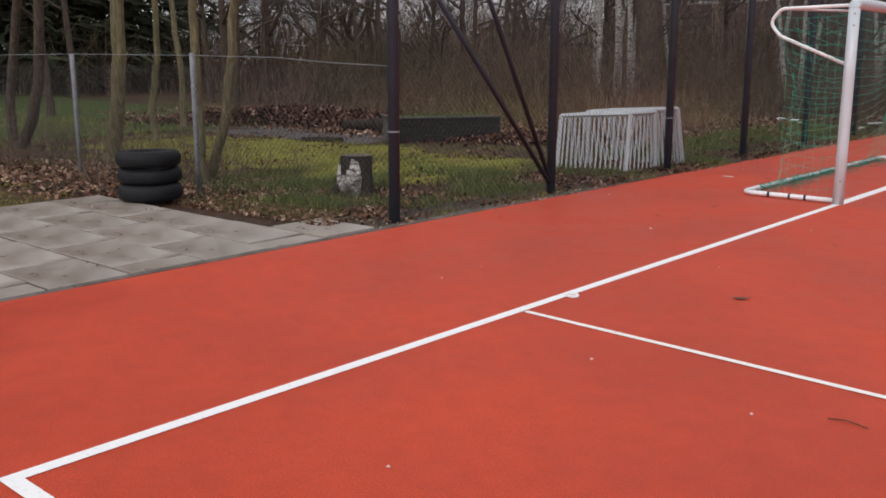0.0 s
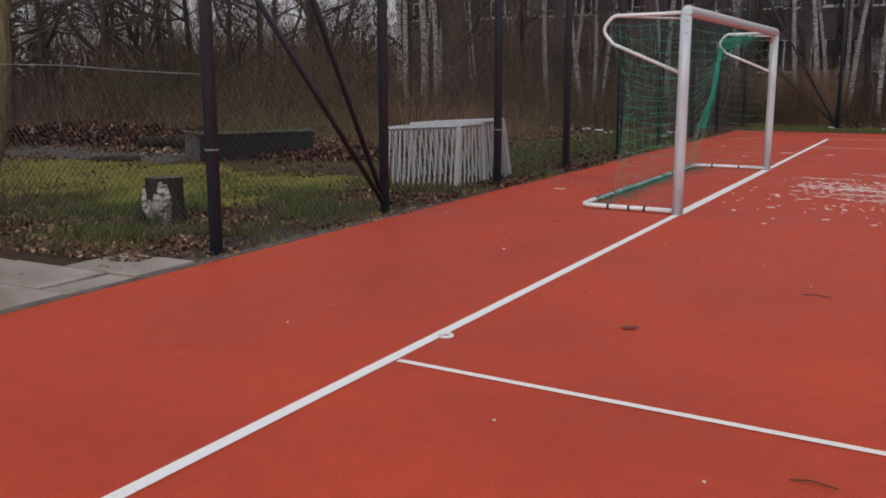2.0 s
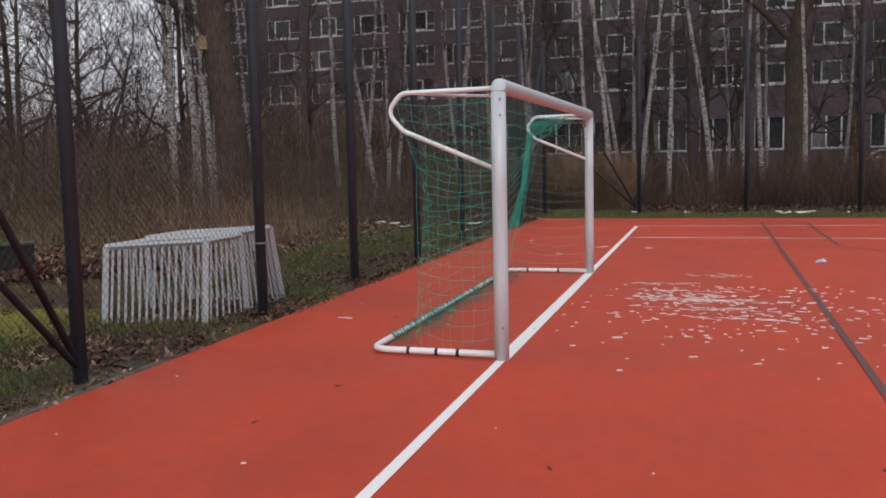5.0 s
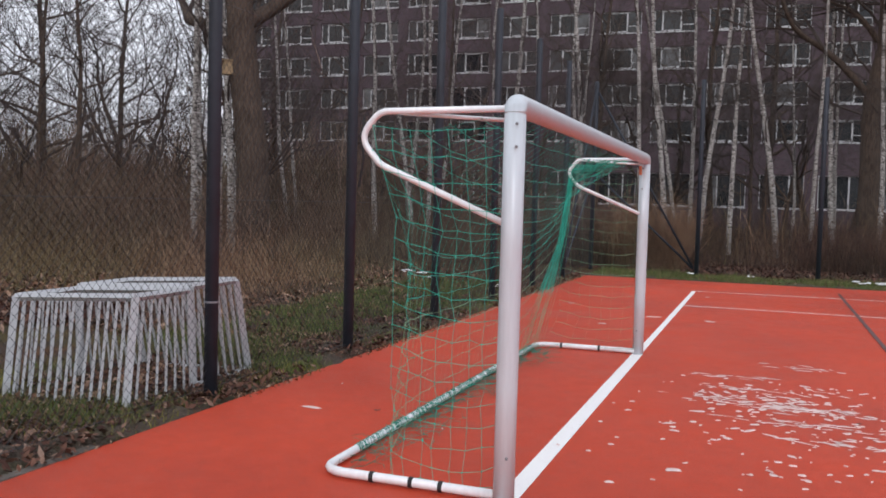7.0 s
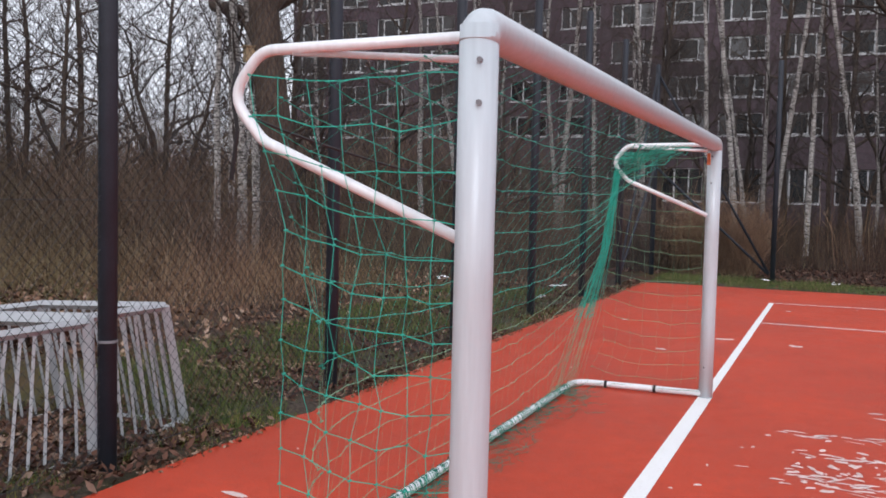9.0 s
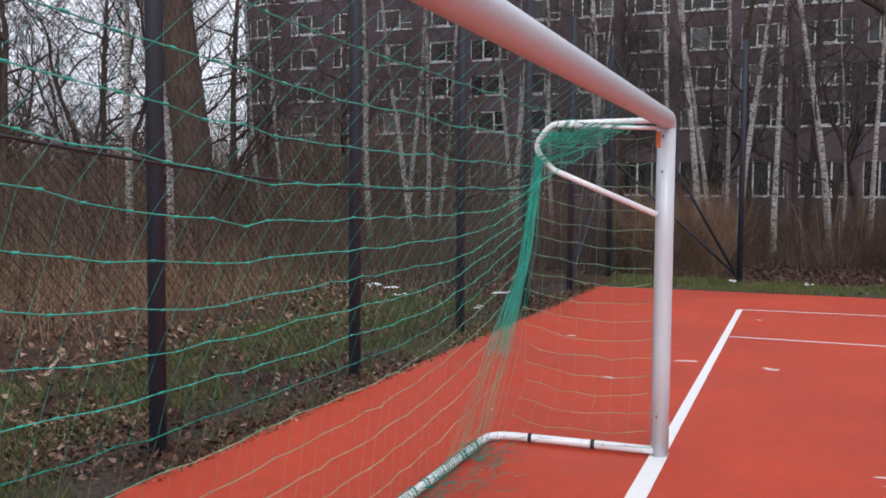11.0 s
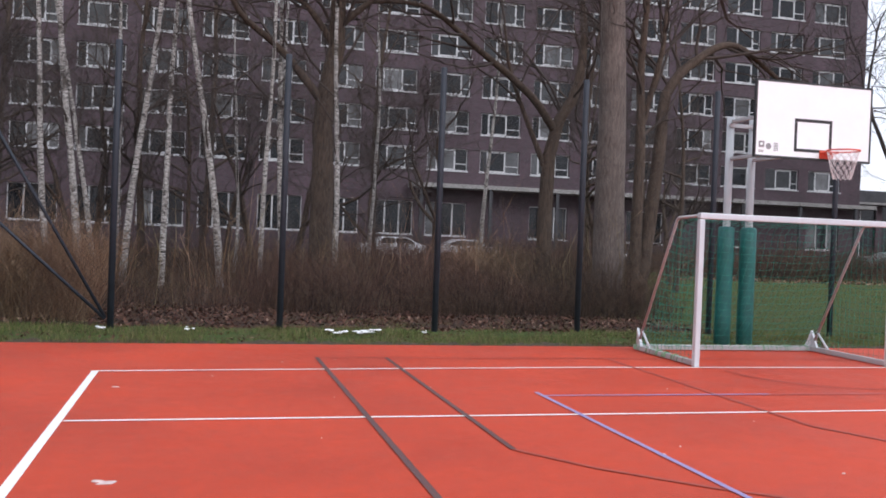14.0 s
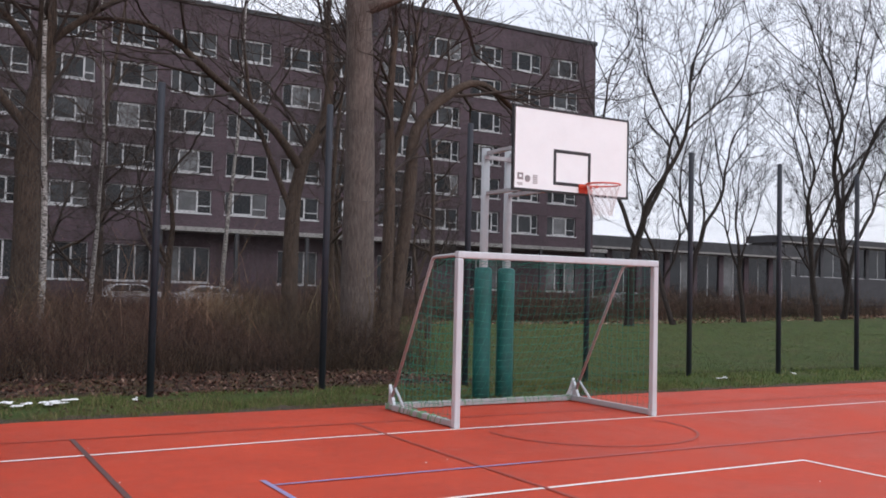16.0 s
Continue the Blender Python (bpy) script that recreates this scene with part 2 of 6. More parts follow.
def part(name, bm, mat, parent=None, label="", smooth=False):
    ob = new(name, mesh_from(name, bm, mat, smooth))
    if parent:
        ob.parent = parent
    if label:
        ob["label"] = label
    return ob


def raw(name, verts, faces, mat, parent=None, label="", smooth=False):
    me = bpy.data.meshes.new(name)
    me.from_pydata(verts, [], faces)
    me.materials.append(mat)
    if smooth:
        me.polygons.foreach_set("use_smooth", [True] * len(me.polygons))
    ob = new(name, me)
    if parent:
        ob.parent = parent
    if label:
        ob["label"] = label
    return ob


def thing(name, label, category, group="", m=None, kind=""):
    ob = new(name)
    if m is not None:
        ob.matrix_world = m
    return tagged(ob, label, category, group, kind)


def box(bm, x0, x1, y0, y1, z0, z1, bev=0.0):
    m = Matrix.LocRotScale(((x0 + x1) / 2, (y0 + y1) / 2, (z0 + z1) / 2), None, (abs(x1 - x0), abs(y1 - y0), abs(z1 - z0)))
    r = bmesh.ops.create_cube(bm, size=1, matrix=m)
    if bev:
        es = list({e for v in r["verts"] for e in v.link_edges})
        bmesh.ops.bevel(bm, geom=es, offset=bev, segments=2, affect="EDGES", profile=0.6)
    return bm


class Soup:
    """Vertices and faces gathered fast, for tubes, strings and twigs."""

    def __init__(self):
        self.v, self.f = [], []

    def tube(self, pts, rad, seg=8, closed=False, cap=True, sx=1.0):
        pts = [Vector(p) for p in pts]
        n = len(pts)
        rads = rad if isinstance(rad, (list, tuple)) else [rad] * n
        base = len(self.v)
        up = None
        for i, p in enumerate(pts):
            if closed:
                d = pts[(i + 1) % n] - pts[i - 1]
            else:
                d = pts[min(i + 1, n - 1)] - pts[max(i - 1, 0)]
            d = d.normalized() if d.length > 1e-9 else Vector((0, 0, 1))
            if up is None:
                up = Vector((0, 0, 1)) if abs(d.z) < 0.9 else Vector((1, 0, 0))
            a = d.cross(up)
            a = a.normalized() if a.length > 1e-6 else d.orthogonal().normalized()
            b = a.cross(d).normalized()
            up = b
            for k in range(seg):
                ang = 2 * math.pi * k / seg
                self.v.append(p + (a * math.cos(ang) * sx + b * math.sin(ang)) * rads[i])
        rings = n if closed else n - 1
        for i in range(rings):
            r0, r1 = base + i * seg, base + ((i + 1) % n) * seg
            for k in range(seg):
                k2 = (k + 1) % seg
                self.f.append((r0 + k, r0 + k2, r1 + k2, r1 + k))
        if cap and not closed and seg > 2:
            self.f.append(tuple(base + k for k in reversed(range(seg))))
            self.f.append(tuple(base + (n - 1) * seg + k for k in range(seg)))
        return self

    def quad(self, a, b, c, d):
        i = len(self.v)
        self.v += [Vector(a), Vector(b), Vector(c), Vector(d)]
        self.f.append((i, i + 1, i + 2, i + 3))

    def tri(self, a, b, c):
        i = len(self.v)
        self.v += [Vector(a), Vector(b), Vector(c)]
        self.f.append((i, i + 1, i + 2))

    def box(self, x0, x1, y0, y1, z0, z1):
        i = len(self.v)
        self.v += [Vector(c) for c in ((x0, y0, z0), (x1, y0, z0), (x1, y1, z0), (x0, y1, z0), (x0, y0, z1), (x1, y0, z1), (x1, y1, z1), (x0, y1, z1))]
        self.f += [(i, i + 3, i + 2, i + 1), (i + 4, i + 5, i + 6, i + 7), (i, i + 1, i + 5, i + 4), (i + 1, i + 2, i + 6, i + 5), (i + 2, i + 3, i + 7, i + 6), (i + 3, i, i + 4, i + 7)]
        return self

    def make(self, name, mat, parent=None, label="", smooth=False):
        return raw(name, self.v, self.f, mat, parent, label, smooth)


def bend(pts, r, n=6):
    """A polyline with its inner corners rounded to radius r."""
    pts = [Vector(p) for p in pts]
    out = [pts[0]]
    for a, b, c in zip(pts, pts[1:], pts[2:]):
        u, w = (a - b).normalized(), (c - b).normalized()
        half = u.angle(w) / 2
        d = min(r / max(math.tan(half), 1e-3), (a - b).length * 0.49, (c - b).length * 0.49)
        p, q = b + u * d, b + w * d
        for i in range(n + 1):
            s = i / n
            out.append(p * (1 - s) ** 2 + b * 2 * s * (1 - s) + q * s * s)
    out.append(pts[-1])
    return out


# ---- ground, court and lines ----
def ground_height(x, y):
    h = -0.03 + 0.05 * noise.noise((x * 0.35, y * 0.35, 0.3)) + 0.02 * noise.noise((x * 1.4, y * 1.4, 2.0))
    far = max(0.0, -x - 14, (x - 35) * 1.6)
    return min(h, 0.0) if far <= 0 else min(h, 0.0) + 0.012 * min(far, 40)


def build_ground():
    xs = [-900, -300, -120, -70] + [-46 + 1.0 * i for i in range(0, 97)] + [75, 120, 300, 900]
    ys = [-900, -300, -120, -60, -35] + [-22 + 1.0 * i for i in range(0, 76)] + [70, 100, 200, 400, 900]
    verts = [(x, y, ground_height(x, y) - (0.10 if -2.3 < x < 60 and -30 < y < 15.0 else 0.0)) for y in ys for x in xs]
    w = len(xs)
    faces = [(j * w + i, j * w + i + 1, (j + 1) * w + i + 1, (j + 1) * w + i) for j in range(len(ys) - 1) for i in range(w - 1)]
    tagged(raw("ground", verts, faces, GROUND, smooth=True), "bare soil with brown leaf litter and moss", "ground", kind="structure")


def sheet(name, x0, x1, y0, y1, z, mat, label, category, thick=0.05):
    bm = bmesh.new()
    box(bm, x0, x1, y0, y1, z - thick, z)
    return tagged(part(name, bm, mat), label, category, kind="structure")


def line(name, pts, width, z, mat, label):
    """A painted line along a plan polyline."""
    s = Soup()
    pts = [Vector((p[0], p[1], 0)) for p in pts]
    left, right = [], []
    for i, p in enumerate(pts):
        d0 = (pts[i] - pts[i - 1]).normalized() if i else (pts[1] - pts[0]).normalized()
        d1 = (pts[i + 1] - pts[i]).normalized() if i < len(pts) - 1 else d0
        t = (d0 + d1).normalized()
        nrm = Vector((-t.y, t.x, 0)) / max(0.4, t.dot(d0))
        left.append(p + nrm * width / 2)
        right.append(p - nrm * width / 2)
    for i in range(len(pts) - 1):
        s.quad((*right[i].xy, z), (*right[i + 1].xy, z), (*left[i + 1].xy, z), (*left[i].xy, z))
    return tagged(s.make(name, mat), label, "court line", kind="structure")


build_ground()
sheet("court", -2.52, 45, -30, 15.45, 0.0, COURT, "wet red sports court surface", "court")
W1 = 5.16
line("court_line", [(0, 12.93), (0, W1 + 0.06)], 0.074, 0.004, WHITE_LINE, "white painted goal line")
line("court_line", [(0, W1 + 0.06), (0, 0.0)], 0.108, 0.0042, WHITE_LINE, "broad white painted goal line in the goal mouth")
line("court_line", [(0, 0.0), (0, -8.54), (30, -8.54)], 0.068, 0.004, WHITE_LINE, "white painted goal line")
line("court_line", [(0.048, -5.53), (2.2, -5.635), (30, -6.8)], 0.044, 0.0045, THIN_LINE, "thin white painted court line")
line("court_line", [(-0.047, 12.93), (1.7, 13.03), (5.9, 13.23), (42, 13.24)], 0.05, 0.006, THIN_LINE, "thin white painted end line")
line("court_line", [(0.048, 10.28), (9.7, 10.26), (9.7, -5.4)], 0.05, 0.0055, THIN_LINE, "thin white painted court line")
line("court_line", [(2.54, 14.06), (2.54, -20)], 0.054, 0.008, DARK_LINE, "dark painted court line")
arc = [(3.44, 14.06), (3.44, 8.98), (3.86, 8.37), (4.44, 7.8), (4.75, 7.55)]
line("court_line", arc[:2], 0.05, 0.0078, DARK_LINE, "dark painted court line")
line("court_line", [(3.44, 8.98), (3.86, 8.37), (4.44, 7.8), (5.3, 7.15), (6.4, 6.6), (7.6, 6.3), (8.9, 6.2), (10.2, 6.25), (12, 6.8)], 0.045, 0.0072, FADED_LINE, "faded dark painted arc on the court")
line("court_line", [(2.5, 14.06), (30, 14.1)], 0.04, 0.0068, FADED_LINE, "faded dark painted base line")
line("court_line", [(6.56, 14.04), (6.54, 9.6), (7.0, 8.6)], 0.045, 0.0076, FADED_LINE, "faded dark painted lane line")
line("court_line", [(9.0 + 1.28 * math.cos(a * 0.1), 12.75 + 1.25 * math.sin(a * 0.1)) for a in range(-33, 3)], 0.04, 0.0074, FADED_LINE, "faded dark painted half circle")
line("court_line", [(4.54, 11.44), (4.54, -6)], 0.05, 0.0082, BLUE_LINE, "pale blue painted court line")
line("court_line", [(4.56, 11.24), (7.2, 11.22)], 0.04, 0.0084, BLUE_LINE, "pale blue painted court line")
line("court_line", [(7.2, 11.22), (30, 11.1)], 0.04, 0.0084, FADED_BLUE, "faded pale blue painted court line")


# ---- big goal ----
def big_goal():
    g = thing("football_goal", "white aluminium football goal with green net on the red court", "goal")
    for y, s in ((0.0, -1), (W1, 1)):
        so = Soup().tube([(0, y, 0.0), (0, y, 0.6), (0, y, 1.3), (0, y, 2.03)], 0.055, 20, sx=1.0)
        so.make("post", ALU, g, smooth=True)
        for z in (1.93, 1.816 if s < 0 else 1.72, 0.25):
            bx = 0.022 if s < 0 else -0.012
            Soup().tube([(bx, y - 0.045, z), (bx * 1.1, y - 0.058, z)], 0.008, 8).make("bolt", GALV, g, "small steel bolt")
    bar = bend([(0, 0, 1.9), (0, 0, 2.03), (0, W1, 2.03), (0, W1, 1.9)], 0.05, 4)
    Soup().tube(bar[1:-1], 0.056, 20).make("crossbar", ALU, g, "rounded white aluminium crossbar with a reddish underside", True)
    for y in (0.1, W1 - 0.1):
        drop = 0.05 if y < 1 else 0.0
        back_x = 0.0 if y < 1 else 0.105
        hp = bend([(-0.03, y, 2.02), (-0.78 + back_x, y, 2.01), (-0.90 + back_x, y, 1.87), (-0.77 + back_x, y, 1.775 - drop - 0.42 * back_x), (-0.03, y, 1.465 - drop)], 0.11, 6)
        Soup().tube([(-0.66, y, 2.0), (-0.03, y + (0.10 if y < 1 else -0.10), 1.965)], 0.011, 8).make("hoop_stay", ALU_WHITE, g, "thin white stay beside the hoop", True)
        Soup().tube(hp, 0.018, 10).make("net_hoop", ALU_WHITE, g, "bent white tube net hoop", True)
    fr = bend([(-0.03, 0.02, 0.035), (-1.06, 0.05, 0.035), (-1.06, W1 - 0.05, 0.035), (-0.03, W1 - 0.02, 0.035)], 0.16, 6)
    Soup().tube(fr, 0.026, 10).make("ground_frame", ALU_WHITE, g, "white tube ground frame with worn dark bands", True)
    for x, y in ((-0.35, 0.03), (-0.52, 0.035), (-0.75, 0.04), (-0.4, W1 - 0.03), (-0.8, W1 - 0.04)):
        Soup().tube([(x - 0.012, y, 0.035), (x + 0.012, y, 0.035)], 0.030, 10).make("strap", CORD_BLACK, g, "black strap round the ground frame")
    # net: crossbar -> back cord -> ground frame
    r = rng(3)
    nu, nv = 40, 16

    def surf(u, v):
        y = 0.1 + u * (W1 - 0.2)
        sag = (4 * u * (1 - u)) ** 0.8
        near, far = max(0.0, 1 - u / 0.3) ** 2, max(0.0, (u - 0.55) / 0.45) ** 2.2
        corner, foot = Vector((-0.84 + 0.12 * far, 0, 1.84)), Vector((-1.02 + 0.36 * near, 0, 0.05))
        top = Vector((-0.04, 0, 2.0))
        if v < 0.30:
            ends = top.lerp(corner, v / 0.30)
        else:
            s = (v - 0.30) / 0.70
            ends = corner.lerp(foot, s) + Vector((0.22 * near * math.sin(math.pi * min(1.0, s * 1.1)), 0, 0))
        q = v ** 0.92
        slack = top * (1 - q) ** 2 + Vector((-0.98, 0, 1.38)) * 2 * q * (1 - q) + foot * q * q
        p = ends.lerp(slack, min(1.0, sag * 1.15))
        x, z = p.x, p.z
        z += far * 0.42 * max(0.0, 1.80 - z) * (1 - 0.8 * v * v)
        pull = min(1.0, far * 1.3) * math.exp(-((z - 1.72) / 0.42) ** 2)
        y += (W1 - 0.15 - y) * pull
        x += (-0.75 - x) * pull * 0.6 * (1 if v > 0.3 else 0)
        j = 0.007
        return Vector((x + r.uniform(-j, j), y + r.uniform(-j, j), z + r.uniform(-j, j)))

    def at_y(row, y):
        for a, b in zip(row, row[1:]):
            if a.y <= y <= b.y:
                return a.lerp(b, (y - a.y) / max(1e-6, b.y - a.y))
        return min(row, key=lambda p: abs(p.y - y))

    def weave(grid, name, mat, rad=0.0018, label="", upright=0.30, hang=False):
        so = Soup()
        rows, cols = len(grid), len(grid[0])
        for row in grid:
            so.tube(row, rad, 3, cap=False)
        for k in range(cols):
            if hang:
                y = 0.12 + (W1 - 0.55) * k / (cols - 1)
                so.tube([at_y(row, y) for row in grid], rad * upright, 3, cap=False)
            else:
                so.tube([grid[i][k] for i in range(rows)], rad * upright, 3, cap=False)
        for row in grid[::1]:
            for p in row:
                so.tube([p + Vector((0, 0.009, 0)), p - Vector((0, 0.009, 0))], rad * 1.9, 4, cap=False)
        return so.make(name, mat, g, label)

    back = [[surf(i / nu, k / nv) for i in range(nu + 1)] for k in range(nv + 1)]
    weave(back[:11], "net", NET_GREEN, label="green knotted net hanging in a sag", hang=True)
    weave(back[10:], "net", NET_DULL, label="lower part of the net, weathered green", hang=True)
    for y0, name_mat in ((0.06, NET_GREEN), (W1 - 0.06, NET_DULL)):
        grid = []
        for k in range(17):
            v = k / 16
            z = 1.92 - 1.86 * v
            edge = -0.66 if y0 < 1 else -0.84
            xb = -0.80 + (edge + 0.80) * min(1.0, v / 0.25) if v < 0.82 or y0 < 1 else edge + (-0.98 - edge) * (v - 0.82) / 0.18
            row = []
            for i in range(8):
                u = i / 7
                drop = 0.09 * math.sin(math.pi * u) * (0.4 + 0.6 * v) + 0.20 * (1 - u) * (1 - v) * min(1.0, v * 5)
                row.append(Vector((-0.06 + (xb + 0.06) * u + r.uniform(-0.012, 0.012), y0 + r.uniform(-0.03, 0.03), max(0.05, z - drop * 0.6 + r.uniform(-0.012, 0.012)))))
            grid.append(row)
        weave(grid, "side_net", name_mat, label="green side net", upright=0.8 if y0 < 1 else 0.4)
    # bunched net at the far hoop and a thinner one at the near hoop
    for yb, cnt in ((W1 - 0.13, 46),):
        so, thin = Soup(), Soup()
        for i in range(cnt):
            a, b = r.uniform(-1, 1), r.uniform(-1, 1)
            top = Vector((-0.74 + 0.02 * a, yb + 0.02 * b, 1.76 + 0.10 * r.random()))
            mid = Vector((-0.79 + 0.05 * a, yb - 0.07 + 0.09 * b, 1.20 + 0.1 * a))
            low = Vector((-0.90 + 0.07 * a, yb - 0.22 + 0.24 * b, 0.62))
            bot = Vector((-1.0 + 0.05 * a, yb - 0.45 + 0.42 * b, 0.05))
            pts = [top.lerp(mid, s) for s in (0, 0.5)] + [mid, mid.lerp(low, 0.5), low, low.lerp(bot, 0.6), bot]
            pts = [p + Vector((r.uniform(-.008, .008), r.uniform(-.008, .008), 0)) for p in pts]
            so.tube(pts[:5], 0.0014, 3, cap=False)
            if i % 2 == 0:
                thin.tube(pts[4:], 0.0012, 3, cap=False)
        for i in range(cnt):
            s = r.random()
            a = Vector((-0.74 + r.uniform(-.04, .04), yb + r.uniform(-.05, .05), 1.80 + r.uniform(-.06, .16)))
            so.tube([a, a.lerp(Vector((-0.12 - 0.4 * s, yb - 0.25 * s, 2.0)), 0.5) - Vector((0, 0, 0.03)), Vector((-0.15 - 0.4 * s, yb - 0.3 * s, 2.0))], 0.002, 3, cap=False)
        so.make("gathered_net", NET_GREEN, g, "green net gathered into a bundle at the hoop")
        thin.make("gathered_net", NET_DULL, g, "loose strands below the gathered net")
    pile = Soup()
    for i in range(330):
        y = r.uniform(0.25, W1 - 0.25)
        p = Vector((-1.02 + r.uniform(-0.03, 0.30) * r.random(), y, r.uniform(0.012, 0.05)))
        pts = [p]
        for _ in range(4):
            p = p + Vector((r.uniform(-0.07, 0.07), r.uniform(-0.13, 0.13), r.uniform(-0.015, 0.015)))
            p.z = max(0.008, p.z)
            pts.append(p)
        pile.tube(pts, 0.0015, 3, cap=False)
    for i in range(260):
        y = r.uniform(0.5, W1 - 0.3)
        ring = [(-1.06 + 0.03 * math.cos(a), y + 0.01 * a, 0.035 + 0.03 * math.sin(a)) for a in (0, 1.2, 2.4, 3.6, 4.8, 6.0)]
        pile.tube(ring, 0.0026, 3, cap=False)
    pile.make("net_hem", NET_DARK, g, "net hem wound round the ground frame")
    cord = [(-0.82 + 0.03 * (4 * u * (1 - u)) ** 0.8, 0.1 + u * (W1 - 0.2), 1.80 - 0.13 * u - 0.14 * (4 * u * (1 - u)) ** 0.9) for u in [i / 24 for i in range(25)]]
    so = Soup().tube(cord, 0.005, 6)
    for y, bx in ((0.1, 0.0), (W1 - 0.1, 0.125)):
        so.tube([(bx - 0.87, y, 1.98), (bx - 0.885, y - 0.01, 1.88), (bx - 0.87, y, 1.76), (bx - 0.90, y + 0.01, 1.6)], 0.007, 6)
    so.make("cord", CORD_BLACK, g, "black rubber cord holding the net")
    tag = Soup().box(-0.04, -0.02, W1 - 0.14, W1 - 0.08, 1.86, 1.95)
    tag.make("strap_end", m_plain("orange_strap", (0.55, 0.14, 0.05), 0.7), g, "short orange strap")


big_goal()


# ---- small goal ----
def small_goal():
    x0, x1, y = 7.50, 10.55, 13.31
    g = thing("small_goal", "smaller white aluminium goal with sloping net supports", "goal")
    for x in (x0, x1):
        bm = bmesh.new()
        box(bm, x - 0.04, x + 0.04, y - 0.04, y + 0.04, 0.0, 1.975, 0.015)
        part("post", bm, ALU, g)
    bm = bmesh.new()
    box(bm, x0 - 0.04, x1 + 0.04, y - 0.042, y + 0.042, 1.978, 2.06, 0.015)
    part("crossbar", bm, ALU, g)
    yb = 15.0
    for x in (x0, x1):
        bm = bmesh.new()
        box(bm, x - 0.035, x + 0.035, y + 0.042, yb, 0.01, 0.085, 0.012)
        part("ground_rail", bm, GREY_ALU, g)
        top = bend([(x, y + 0.04, 2.02), (x, y + 0.62, 2.0), (x, yb - 0.02, 0.09)], 0.12, 5)
        Soup().tube(top, 0.022, 8).make("net_support", GREY_ALU, g, "sloping grey tube net support", True)
        Soup().tube([(x, yb - 0.12, 0.33), (x, yb - 0.42, 0.06)], 0.018, 8).make("brace", ALU, g, "", True)
    for x in (x0, x1):
        s = 1 if x == x0 else -1
        gs = Soup()
        gs.v = [Vector(p) for p in ((x - 0.02, yb, 0.086), (x - 0.02, yb, 0.34), (x - 0.02, yb - 0.14, 0.086), (x + 0.02, yb, 0.086), (x + 0.02, yb, 0.34), (x + 0.02, yb - 0.14, 0.086), (x + s * 0.10, yb + 0.03, 0.086), (x + s * 0.10, yb + 0.05, 0.086))]
        gs.f = [(0, 2, 1), (3, 4, 5), (0, 1, 4, 3), (1, 2, 5, 4), (0, 3, 5, 2), (1, 6, 0), (4, 3, 7)]
        gs.make("gusset", ALU, g, "white corner gusset plate")
    bm = bmesh.new()
    box(bm, x0 - 0.035, x1 + 0.035, yb, yb + 0.075, 0.01, 0.085, 0.012)
    part("rear_rail", bm, GREY_ALU, g)
    r = rng(8)
    so = Soup()
    nu, nv = 28, 22

    def s2(u, v):
        sag = (4 * u * (1 - u)) ** 0.7
        a, b = Vector((0, y + 0.62, 1.98)), Vector((0, yb - 0.03, 0.1))
        if v < 0.22:
            s = v / 0.22
            p = Vector((0, y + 0.05 + 0.57 * s, 2.0 - 0.10 * sag * s))
        else:
            s = (v - 0.22) / 0.78
            p = a.lerp(b, s) + Vector((0, -0.22 * math.sin(math.pi * s) * sag, -0.10 * sag * (1 - s) - 0.04 * sag))
        return Vector((x0 + u * (x1 - x0) + r.uniform(-.01, .01), p.y, p.z + r.uniform(-.01, .01)))

    grid = [[s2(i / nu, k / nv) for i in range(nu + 1)] for k in range(nv + 1)]
    for row in grid:
        so.tube(row, 0.0026, 3, cap=False)
    for i in range(nu + 1):
        so.tube([grid[k][i] for k in range(nv + 1)], 0.0022, 3, cap=False)
    so.make("net", NET_DARK, g, "green net sagging from the crossbar to the rear rail")
    for x in (x0, x1):
        so = Soup()
        for k in range(18):
            z = 1.96 - k * 0.107
            ye = y + 0.62 + (1.98 - z) / 1.88 * (yb - y - 0.65)
            so.tube([(x, y + 0.05, z), (x + r.uniform(-.03, .03), (y + ye) / 2, z - 0.04), (x, ye, z)], 0.0024, 3, cap=False)
        for k in range(15):
            yy = y + 0.08 + k * 0.108
            zt = 2.0 if yy < y + 0.62 else 1.98 - (yy - y - 0.62) / (yb - y - 0.65) * 1.88
            if zt > 0.15:
                so.tube([(x, yy, 0.07), (x, yy + r.uniform(-.02, .02), zt * 0.5), (x, yy, zt)], 0.0024, 3, cap=False)
        so.make("side_net", NET_DARK, g, "green side net")
    so = Soup()
    for i in range(50):
        x = r.uniform(x0, x1)
        so.tube([(x + 0.012 * a, yb + 0.037 + 0.052 * math.cos(a), 0.05 + 0.052 * math.sin(a)) for a in (0, 1.2, 2.4, 3.6, 4.8, 6.0)], 0.006, 3, cap=False)
    for i in range(26):
        yy = r.uniform(y + 0.2, yb)
        so.tube([(x0 + 0.05 * math.cos(a), yy + 0.01 * a, 0.05 + 0.05 * math.sin(a)) for a in (0, 1.2, 2.4, 3.6, 4.8, 6.0)], 0.006, 3, cap=False)
    so.make("net_hem", NET_DULL, g, "net hem wound round the rails")["kind"] = "stuff"


small_goal()


